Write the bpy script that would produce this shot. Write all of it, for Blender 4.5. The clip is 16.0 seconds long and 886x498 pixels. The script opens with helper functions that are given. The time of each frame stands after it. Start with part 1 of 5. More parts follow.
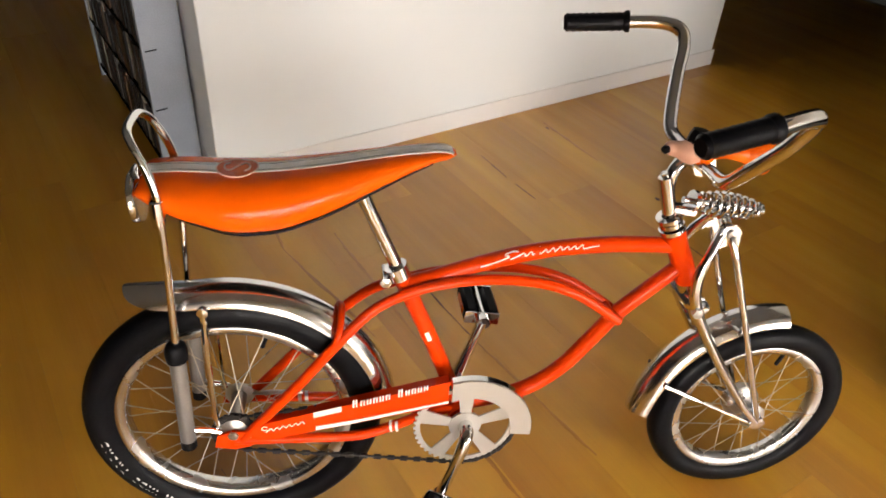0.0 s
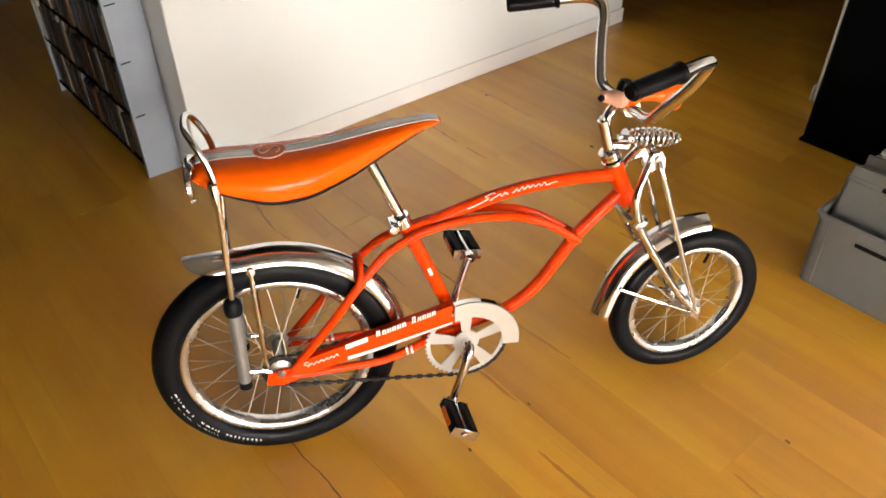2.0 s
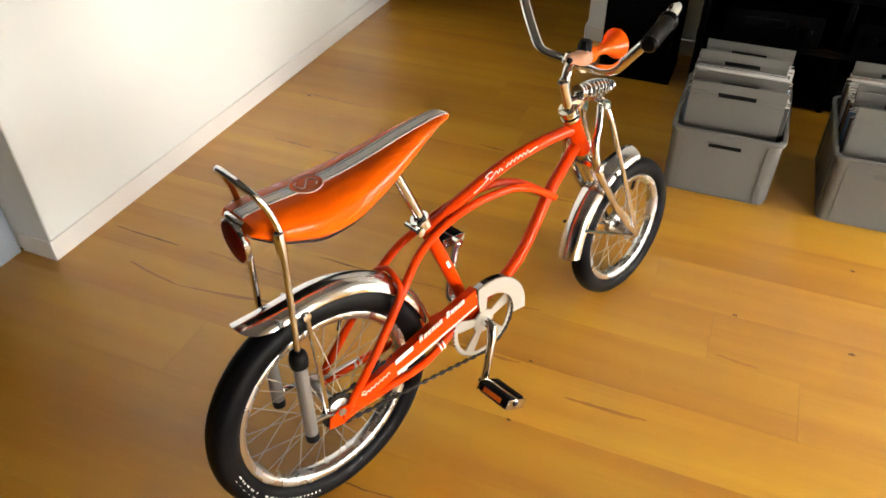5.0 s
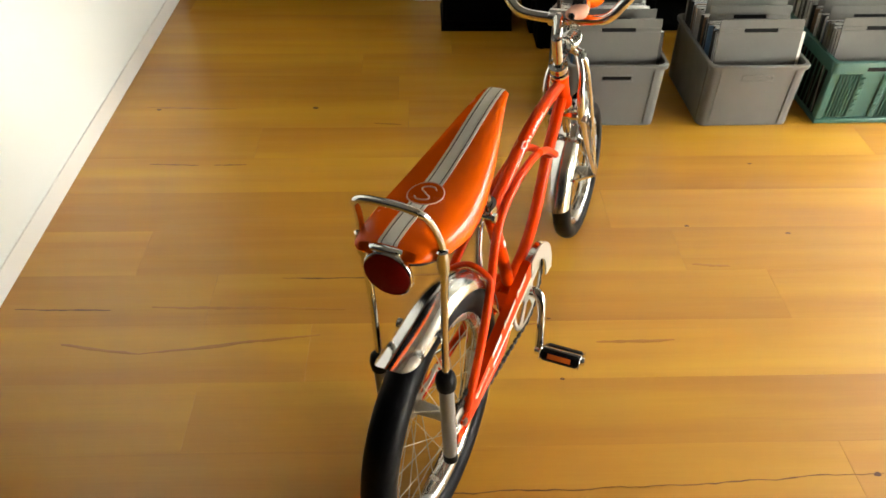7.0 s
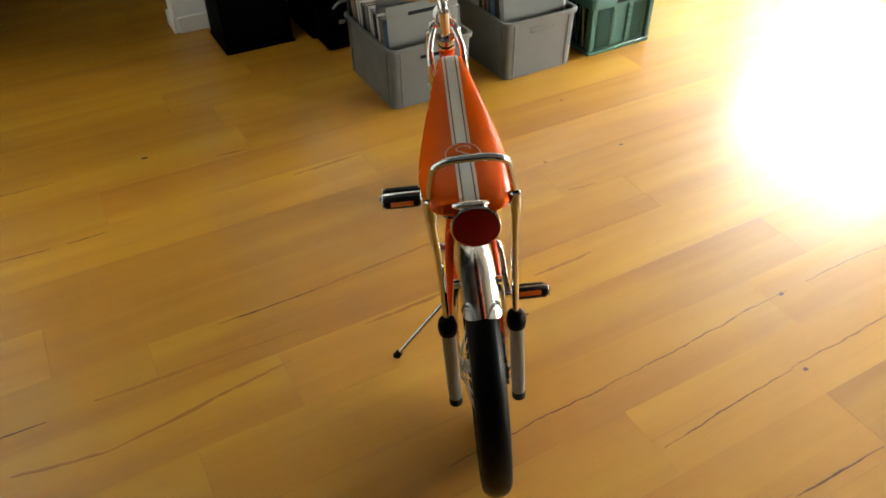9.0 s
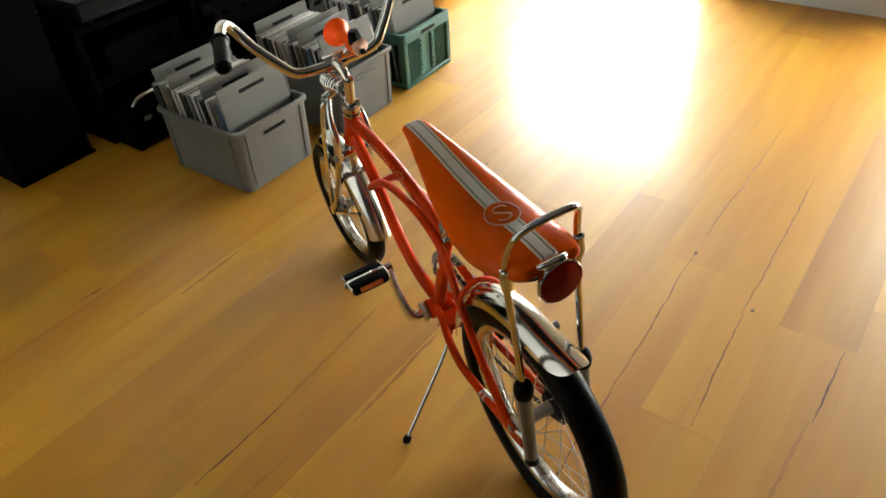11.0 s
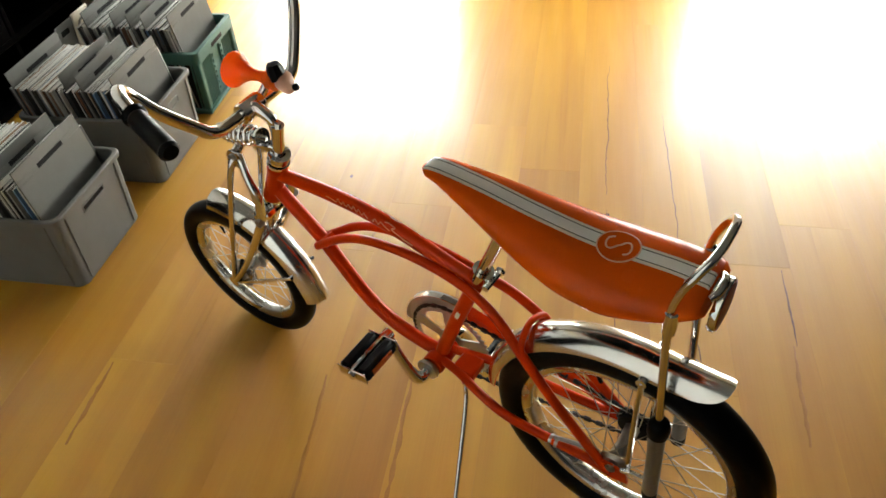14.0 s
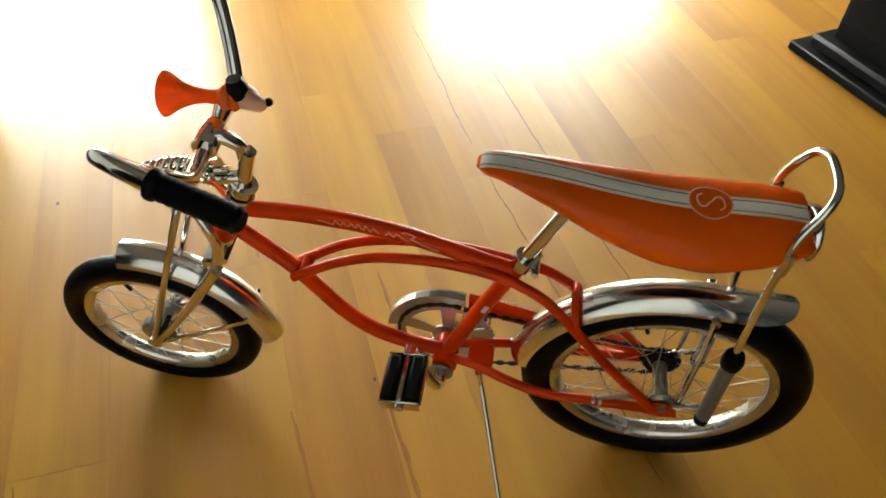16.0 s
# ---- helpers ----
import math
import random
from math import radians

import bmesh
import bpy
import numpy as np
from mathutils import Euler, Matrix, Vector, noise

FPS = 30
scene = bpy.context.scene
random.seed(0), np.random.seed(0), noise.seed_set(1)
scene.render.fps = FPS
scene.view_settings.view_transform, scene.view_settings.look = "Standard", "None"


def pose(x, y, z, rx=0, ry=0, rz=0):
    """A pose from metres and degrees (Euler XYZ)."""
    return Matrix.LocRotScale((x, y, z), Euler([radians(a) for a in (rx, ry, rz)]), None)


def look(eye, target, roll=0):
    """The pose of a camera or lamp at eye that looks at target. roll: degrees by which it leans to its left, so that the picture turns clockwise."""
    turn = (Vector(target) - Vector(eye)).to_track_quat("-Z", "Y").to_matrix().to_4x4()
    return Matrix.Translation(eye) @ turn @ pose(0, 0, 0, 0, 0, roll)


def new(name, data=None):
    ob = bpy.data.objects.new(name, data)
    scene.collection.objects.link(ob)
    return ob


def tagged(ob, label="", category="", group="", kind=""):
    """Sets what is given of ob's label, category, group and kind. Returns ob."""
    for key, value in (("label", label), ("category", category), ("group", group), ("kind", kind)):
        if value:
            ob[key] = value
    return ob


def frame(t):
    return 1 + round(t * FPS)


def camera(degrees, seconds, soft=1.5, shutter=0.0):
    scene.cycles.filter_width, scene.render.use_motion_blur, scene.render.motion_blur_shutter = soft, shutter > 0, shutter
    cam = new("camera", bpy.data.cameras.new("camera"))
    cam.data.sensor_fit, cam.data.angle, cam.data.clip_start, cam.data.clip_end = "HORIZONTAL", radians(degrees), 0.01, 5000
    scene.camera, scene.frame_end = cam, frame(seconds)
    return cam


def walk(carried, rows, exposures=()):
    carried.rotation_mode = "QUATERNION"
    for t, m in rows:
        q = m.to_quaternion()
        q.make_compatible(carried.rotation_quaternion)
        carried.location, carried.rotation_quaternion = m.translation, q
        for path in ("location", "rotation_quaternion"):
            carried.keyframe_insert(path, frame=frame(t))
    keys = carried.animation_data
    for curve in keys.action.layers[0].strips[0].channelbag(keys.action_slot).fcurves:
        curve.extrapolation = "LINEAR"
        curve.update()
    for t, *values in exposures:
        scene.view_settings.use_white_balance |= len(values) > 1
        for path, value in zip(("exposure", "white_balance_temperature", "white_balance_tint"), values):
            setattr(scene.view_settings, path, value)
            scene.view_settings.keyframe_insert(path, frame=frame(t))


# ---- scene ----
cam = camera(61.6, 16.0, 1.6, 0.25)
PATH = [
    (0, (0.226, -0.955, 1.339), (0.457, 0.638, 0.152), 3.6),
    (0.5, (0.263, -0.989, 1.431), (0.483, 0.611, 0.25), 3.4),
    (1, (0.269, -1.083, 1.451), (0.354, 0.44, 0.158), 2.9),
    (1.5, (0.226, -1.164, 1.468), (0.405, 0.333, 0.155), 2.2),
    (2, (0.066, -1.214, 1.471), (0.456, 0.313, 0.24), 0.1),
    (2.5, (-0.058, -1.236, 1.456), (0.464, 0.289, 0.272), 1.4),
    (3, (-0.117, -1.163, 1.445), (0.457, 0.329, 0.244), 2.3),
    (3.5, (-0.181, -1.057, 1.474), (0.525, 0.382, 0.278), 3.0),
    (4, (-0.273, -1.031, 1.489), (0.555, 0.316, 0.265), 3.8),
    (4.2, (-0.332, -1.03, 1.49), (0.549, 0.277, 0.259), 1.9),
    (6.3, (-0.66, -0.575, 1.487), (0.622, 0.287, 0.216), 1.6),
    (6.5, (-0.707, -0.512, 1.488), (0.626, 0.258, 0.211), 0.5),
    (7, (-0.811, -0.37, 1.477), (0.56, 0.245, 0.157), 0.9),
    (7.5, (-0.841, -0.288, 1.465), (0.596, 0.205, 0.164), 1.6),
    (8, (-0.868, -0.157, 1.453), (0.594, 0.254, 0.151), -1.1),
    (8.5, (-0.944, -0.033, 1.457), (0.6, 0.128, 0.196), 0.6),
    (9, (-1.038, 0.129, 1.452), (0.494, 0.065, 0.168), -0.4),
    (9.5, (-1.011, 0.248, 1.447), (0.499, -0.022, 0.164), -0.1),
    (10, (-0.92, 0.371, 1.466), (0.56, -0.01, 0.175), -3.6),
    (10.2, (-0.901, 0.409, 1.468), (0.574, -0.039, 0.193), -2.5),
    (12.3, (-0.57, 0.786, 1.495), (0.626, -0.165, 0.204), -8.5),
    (12.5, (-0.524, 0.799, 1.489), (0.621, -0.174, 0.169), -7.2),
    (13, (-0.434, 0.808, 1.479), (0.618, -0.297, 0.185), -5.5),
    (13.5, (-0.327, 0.837, 1.472), (0.656, -0.347, 0.195), -4.9),
    (14, (-0.233, 0.813, 1.454), (0.689, -0.37, 0.131), -3.4),
    (14.5, (-0.14, 0.756, 1.453), (0.668, -0.395, 0.031), -2.9),
    (15, (-0.03, 0.751, 1.456), (0.682, -0.464, 0.035), -0.8),
    (15.5, (0.151, 0.827, 1.449), (0.545, -0.561, 0.051), 2.9),
    (16, (0.312, 0.882, 1.449), (0.504, -0.508, -0.001), 2.9),
]
EXPOSURE = [(0, -0.51, 6700, 16), (0.9, -0.46, 6700, 16), (1.4, -0.20, 6700, 15), (4, -0.16, 6700, 13), (6.5, -0.04, 6700, 6), (8, -0.02, 6600, 3), (9.5, -0.25, 6350, 3), (12.5, -0.42, 6400, 3), (14.5, -0.42, 6400, 3), (16, -0.46, 6350, 0)]
walk(cam, [(t, look(eye, target, roll)) for t, eye, target, roll in PATH], EXPOSURE)

# ---- light ----
world = bpy.data.worlds.new("daylight")
scene.world = world
world.use_nodes = True
sky = world.node_tree.nodes.new("ShaderNodeTexSky")
sky.sky_type, sky.sun_disc = "NISHITA", False
sky.sun_elevation, sky.sun_rotation = radians(35), radians(200)
world.node_tree.links.new(sky.outputs[0], world.node_tree.nodes["Background"].inputs["Color"])
world.node_tree.nodes["Background"].inputs["Strength"].default_value = 0.12

# The room stands turned against the bicycle: a runs along the white wall, b across the room.
TURN_ROOM = 26.3
RC, RS = math.cos(radians(TURN_ROOM)), math.sin(radians(TURN_ROOM))
ROOM = pose(0, 0, 0, 0, 0, TURN_ROOM)
WINDOW_B = -3.2
WINDOWS = [(0.79, 2.12, 0.06, 1.32), (-2.10, -0.45, 0.06, 1.14)]
SKY_POWER = [184, 345]
SKY_TILT = 34  # the sky stands above the window, so its light comes in sloping down
for (a0, a1, z0, z1), power in zip(WINDOWS, SKY_POWER):
    lamp = bpy.data.lights.new("window_light", "AREA")
    lamp.shape, lamp.size, lamp.size_y = "RECTANGLE", a1 - a0 + 0.3, z1 - z0 + 0.5
    lamp.energy, lamp.color = power, (1.0, 0.975, 0.91)
    spot = new("window_light", lamp)
    spot.matrix_world = ROOM @ pose((a0 + a1) / 2, WINDOW_B - 0.52, (z0 + z1) / 2 + 0.2, 90 - SKY_TILT, 0, 0)


# ---- materials ----
class Nodes:
    """A node material, its Principled shader and short calls to wire it."""

    def __init__(self, name):
        self.mat = bpy.data.materials.new(name)
        self.mat.use_nodes = True
        self.tree = self.mat.node_tree
        self.bsdf = self.tree.nodes["Principled BSDF"]

    def node(self, kind, **settings):
        made = self.tree.nodes.new(kind)
        for key, value in settings.items():
            made.inputs[key.replace("_", " ")].default_value = value
        return made

    def link(self, a, b):
        self.tree.links.new(a, b)

    def set(self, **values):
        for key, value in values.items():
            self.bsdf.inputs[key.replace("_", " ")].default_value = value
        return self

    def coords(self, scale=(1, 1, 1), random_shift=0.0):
        co = self.node("ShaderNodeTexCoord")
        at = self.node("ShaderNodeMapping")
        at.inputs["Scale"].default_value = scale
        self.link(co.outputs["Object"], at.inputs["Vector"])
        if random_shift:
            info = self.node("ShaderNodeObjectInfo")
            mul = self.node("ShaderNodeVectorMath")
            mul.operation = "SCALE"
            mul.inputs[0].default_value = (random_shift, random_shift * 0.7, random_shift * 0.3)
            self.link(info.outputs["Random"], mul.inputs["Scale"])
            self.link(mul.outputs[0], at.inputs["Location"])
        return at.outputs[0]

    def noise(self, vec, scale, detail=4.0, rough=0.5, distort=0.0):
        n = self.node("ShaderNodeTexNoise", Scale=scale, Detail=detail, Roughness=rough, Distortion=distort)
        self.link(vec, n.inputs["Vector"])
        return n.outputs["Fac"]

    def ramp(self, fac, stops):
        r = self.node("ShaderNodeValToRGB")
        els = r.color_ramp.elements
        while len(els) < len(stops):
            els.new(0.5)
        for el, (p, col) in zip(els, stops):
            el.position = p
            el.color = (*col, 1) if len(col) == 3 else col
        self.link(fac, r.inputs["Fac"])
        return r.outputs["Color"]

    def mix(self, fac, a, b, mode="MIX"):
        m = self.tree.nodes.new("ShaderNodeMix")
        m.data_type, m.blend_type = "RGBA", mode
        for socket, value in ((m.inputs[0], fac), (m.inputs[6], a), (m.inputs[7], b)):
            if isinstance(value, (int, float)):
                socket.default_value = value
            elif isinstance(value, tuple):
                socket.default_value = (*value, 1)
            else:
                self.link(value, socket)
        return m.outputs[2]

    def bump(self, height, strength, distance=0.002):
        b = self.node("ShaderNodeBump", Strength=strength, Distance=distance)
        self.link(height, b.inputs["Height"])
        self.link(b.outputs[0], self.bsdf.inputs["Normal"])


def plain(name, colour, rough, metal=0.0, vary=0.12, grain=40.0, bump=0.15, rough_vary=0.12, coat=0.0, spec=0.5, random_tone=0.0):
    """A surface with slight changes of tone and gloss at two sizes and fine relief."""
    m = Nodes(name)
    m.set(Roughness=rough, Metallic=metal, Coat_Weight=coat, Coat_Roughness=0.06, Specular_IOR_Level=spec)
    co = m.coords()
    large = m.noise(co, 5.0, 3.0)
    fine = m.noise(co, grain * 6, 3.0)
    dark = tuple(c * (1 - vary) for c in colour)
    light = tuple(min(1.0, c * (1 + vary)) for c in colour)
    col = m.ramp(large, [(0.3, dark), (0.7, light)])
    col = m.mix(0.35, col, m.ramp(fine, [(0.35, dark), (0.65, light)]))
    if random_tone:
        info = m.node("ShaderNodeObjectInfo")
        tone = m.ramp(info.outputs["Random"], [(0.0, (1 - random_tone,) * 3), (1.0, (1.0,) * 3)])
        col = m.mix(1.0, col, tone, "MULTIPLY")
    m.link(col, m.bsdf.inputs["Base Color"])
    r = m.ramp(m.noise(co, 12.0, 4.0), [(0.3, (max(rough - rough_vary, 0.02),) * 3), (0.75, (min(rough + rough_vary, 1.0),) * 3)])
    m.link(r, m.bsdf.inputs["Roughness"])
    if bump:
        m.bump(fine, bump, 0.0006)
    return m.mat


def wood_floor():
    m = Nodes("oiled_plank_wood")
    m.set(Specular_IOR_Level=0.5, Coat_Weight=0.75, Coat_Roughness=0.225)
    co = m.coords((1, 1, 1), 37.0)

    def along(x, y, detail, rough=0.5, distort=0.0):
        """Noise drawn out along the planks."""
        at = m.node("ShaderNodeMapping")
        at.inputs["Scale"].default_value = (x, y, 1.0)
        m.link(co, at.inputs["Vector"])
        return m.noise(at.outputs[0], 1.0, detail, rough, distort)

    broad = along(5.5, 0.55, 2.0, 0.42, 0.4)
    streak = along(34.0, 1.1, 4.0, 0.55, 0.3)
    fine = along(240.0, 5.0, 3.0, 0.6)
    base = m.ramp(broad, [(0.25, (0.365, 0.140, 0.0040)), (0.50, (0.47, 0.212, 0.0075)), (0.74, (0.585, 0.307, 0.0130))])
    base = m.mix(0.16, base, m.ramp(streak, [(0.30, (0.39, 0.160, 0.008)), (0.55, (0.49, 0.231, 0.012)), (0.75, (0.57, 0.293, 0.020))]))
    base = m.mix(0.10, base, m.ramp(fine, [(0.3, (0.34, 0.150, 0.009)), (0.7, (0.57, 0.322, 0.030))]))
    # thin brown growth lines and a few darker heartwood streaks
    lines = m.ramp(along(46.0, 0.9, 2.0, 0.45, 0.6), [(0.66, (0, 0, 0)), (0.76, (0.22,) * 3)])
    base = m.mix(lines, base, (0.29, 0.115, 0.010))
    heart = m.ramp(along(6.5, 0.5, 3.0, 0.45, 0.8), [(0.52, (0, 0, 0)), (0.74, (0.46,) * 3)])
    base = m.mix(heart, base, (0.37, 0.135, 0.004))
    info = m.node("ShaderNodeObjectInfo")
    each = m.ramp(info.outputs["Random"], [(0.0, (0.93, 0.92, 0.90)), (0.35, (0.98, 0.977, 0.97)), (1.0, (1.03, 1.035, 1.04))])
    base = m.mix(1.0, base, each, "MULTIPLY")
    base = m.mix(1.0, base, info.outputs["Color"], "MULTIPLY")
    m.link(base, m.bsdf.inputs["Base Color"])
    r = m.ramp(along(30.0, 2.0, 4.0), [(0.3, (0.48,) * 3), (0.7, (0.62,) * 3)])
    m.link(r, m.bsdf.inputs["Roughness"])
    m.bump(fine, 0.08, 0.0006)
    return m.mat


def wall_paint():
    m = Nodes("white_wall_paint")
    co = m.coords()
    m.set(Roughness=0.75, Specular_IOR_Level=0.3)
    col = m.ramp(m.noise(co, 1.6, 5.0), [(0.3, (0.825, 0.86, 0.855)), (0.7, (0.865, 0.895, 0.89))])
    m.link(col, m.bsdf.inputs["Base Color"])
    m.bump(m.noise(co, 180.0, 3.0), 0.18, 0.001)
    return m.mat


def chrome_metal(name, smooth, dull):
    m = Nodes(name)
    co = m.coords()
    m.set(Metallic=1.0)
    col = m.ramp(m.noise(co, 9.0, 4.0), [(0.3, (0.70, 0.70, 0.69)), (0.7, (0.82, 0.82, 0.81))])
    m.link(col, m.bsdf.inputs["Base Color"])
    r = m.ramp(m.noise(co, 30.0, 4.0), [(0.35, (smooth,) * 3), (0.75, (dull,) * 3)])
    m.link(r, m.bsdf.inputs["Roughness"])
    return m.mat


def glass_clear():
    m = Nodes("window_glass")
    m.set(Base_Color=(1, 1, 1, 1), Roughness=0.0, Transmission_Weight=1.0, IOR=1.02)
    return m.mat


def red_lens():
    m = Nodes("red_reflector_plastic")
    co = m.coords()
    m.set(Roughness=0.45, Specular_IOR_Level=0.12)
    vor = m.node("ShaderNodeTexVoronoi", Scale=420.0)
    m.link(co, vor.inputs["Vector"])
    m.link(m.ramp(vor.outputs["Distance"], [(0.0, (0.34, 0.006, 0.008)), (0.6, (0.25, 0.004, 0.006))]), m.bsdf.inputs["Base Color"])
    m.bump(vor.outputs["Distance"], 0.15, 0.0006)
    return m.mat


def thin_plastic():
    """Orange moulded plastic, thin enough to let light through."""
    m = Nodes("orange_plastic")
    co = m.coords()
    col = m.ramp(m.noise(co, 30.0, 3.0), [(0.3, (0.88, 0.17, 0.006)), (0.7, (0.96, 0.21, 0.010))])
    m.set(Roughness=0.25)
    m.link(col, m.bsdf.inputs["Base Color"])
    through_light = m.node("ShaderNodeBsdfTranslucent")
    m.link(col, through_light.inputs["Color"])
    both_ways = m.node("ShaderNodeMixShader", Fac=0.5)
    m.link(m.bsdf.outputs[0], both_ways.inputs[1])
    m.link(through_light.outputs[0], both_ways.inputs[2])
    m.link(both_ways.outputs[0], m.tree.nodes["Material Output"].inputs["Surface"])
    return m.mat


FLOOR = wood_floor()
PAINT = wall_paint()
TRIM = plain("white_trim_paint", (0.84, 0.83, 0.81), 0.45, vary=0.03)
CHROME = chrome_metal("chrome", 0.06, 0.14)
OLD_CHROME = chrome_metal("aged_chrome", 0.11, 0.23)
# Ceiling out of view: its grey is set for fill light and chrome reflections.
CEILING = plain("grey_ceiling_paint", (0.17, 0.172, 0.172), 0.8, vary=0.04)
# Unseen walls only: near black so that they bounce little light.
UNSEEN_DARK = plain("unseen_wall_dark", (0.035, 0.034, 0.033), 0.7, vary=0.06)
RED = plain("orange_red_enamel", (0.54, 0.034, 0.0010), 0.32, vary=0.06, bump=0.02, rough_vary=0.06, coat=0.25, spec=0.04)
ORANGE = plain("orange_vinyl", (0.64, 0.082, 0.0015), 0.25, vary=0.05, grain=60, bump=0.04, rough_vary=0.06, coat=0.22, spec=0.06)
CRACK = plain("dark_crack_filler", (0.12, 0.046, 0.008), 0.5, vary=0.25, bump=0.0, coat=0.08, spec=0.4)
SEAM = plain("brown_seam_filler", (0.22, 0.095, 0.02), 0.6, vary=0.2, bump=0.0)
FAINT = plain("brown_grain_line", (0.35, 0.140, 0.006), 0.52, vary=0.2, bump=0.0, coat=0.5, spec=0.5)
PINSTRIPE = plain("dark_pinstripe", (0.10, 0.075, 0.055), 0.4, vary=0.08, bump=0.0)
SILVER = plain("silver_vinyl", (0.86, 0.83, 0.78), 0.38, metal=0.0, vary=0.06, bump=0.05)
CREAM = plain("cream_piping", (0.80, 0.72, 0.60), 0.4, vary=0.05, bump=0.03)
WHITE = plain("white_lettering", (0.80, 0.76, 0.70), 0.35, vary=0.03, bump=0.0)
DEEP_PEACH = plain("deep_peach_lettering", (0.62, 0.20, 0.07), 0.4, vary=0.15, bump=0.0)
PALE_PEACH = plain("pale_peach_lettering", (0.76, 0.44, 0.30), 0.4, vary=0.08, bump=0.0)
RUBBER = plain("black_rubber", (0.0035, 0.0035, 0.0042), 0.42, vary=0.25, grain=60, bump=0.12, spec=0.08)
BLACK = plain("black_plastic", (0.004, 0.004, 0.0045), 0.5, vary=0.2, bump=0.1, spec=0.1)
BLACK_WOOD = plain("black_lacquered_wood", (0.0012, 0.0012, 0.0014), 0.7, vary=0.2, bump=0.05, spec=0.02)
RIM = plain("worn_chrome_rim", (0.69, 0.69, 0.68), 0.26, metal=1.0, vary=0.06, bump=0.02)
# Warm tint: the floor's reflection in the spokes, put into their colour.
SPOKE = plain("floor_tinted_spoke_wire", (0.46, 0.41, 0.32), 0.38, metal=0.9, vary=0.1, bump=0.0)
GUARD = plain("brushed_steel", (0.50, 0.48, 0.44), 0.42, metal=0.65, vary=0.03, bump=0.02, rough_vary=0.04)
STEEL = plain("dull_steel", (0.42, 0.40, 0.37), 0.35, metal=1.0, vary=0.15, bump=0.1)
ALLOY = plain("grey_anodised_tube", (0.235, 0.225, 0.215), 0.38, metal=0.6, vary=0.08)
CHAIN = plain("oiled_chain_steel", (0.025, 0.021, 0.018), 0.5, metal=0.4, vary=0.4, spec=0.3)
AMBER = plain("amber_reflector", (0.55, 0.11, 0.01), 0.25, vary=0.1)
LENS = red_lens()
HORN = thin_plastic()
PEACH = plain("peach_rubber", (0.68, 0.36, 0.24), 0.5, vary=0.06)
GREY_BOX = plain("grey_crate_plastic", (0.125, 0.125, 0.120), 0.5, vary=0.06, grain=50, bump=0.15)
TEAL_BOX = plain("teal_crate_plastic", (0.040, 0.125, 0.100), 0.5, vary=0.08, grain=50, bump=0.15)
DIVIDER = plain("grey_divider_board", (0.118, 0.114, 0.103), 0.6, vary=0.06, random_tone=0.25)
SLEEVES = [
    plain("white_card_sleeve", (0.70, 0.69, 0.66), 0.6, vary=0.06, random_tone=0.22),
    plain("black_card_sleeve", (0.03, 0.03, 0.032), 0.5, vary=0.2, random_tone=0.3),
    plain("grey_card_sleeve", (0.33, 0.33, 0.32), 0.55, vary=0.1, random_tone=0.5),
    plain("brown_card_sleeve", (0.30, 0.16, 0.08), 0.55, vary=0.12, random_tone=0.5),
    plain("blue_card_sleeve", (0.12, 0.24, 0.42), 0.5, vary=0.1, random_tone=0.5),
]
RACK_GREY = plain("grey_blue_painted_board", (0.24, 0.27, 0.315), 0.45, vary=0.18)
CABINET = plain("pale_grey_lacquer", (0.55, 0.54, 0.52), 0.45, vary=0.04)
DARK_WOOD = plain("dark_stained_wood", (0.009, 0.0088, 0.010), 0.6, vary=0.25, bump=0.1, spec=0.08)
MAT = plain("orange_turntable_mat", (0.55, 0.25, 0.14), 0.6, vary=0.1)
GLASS = glass_clear()


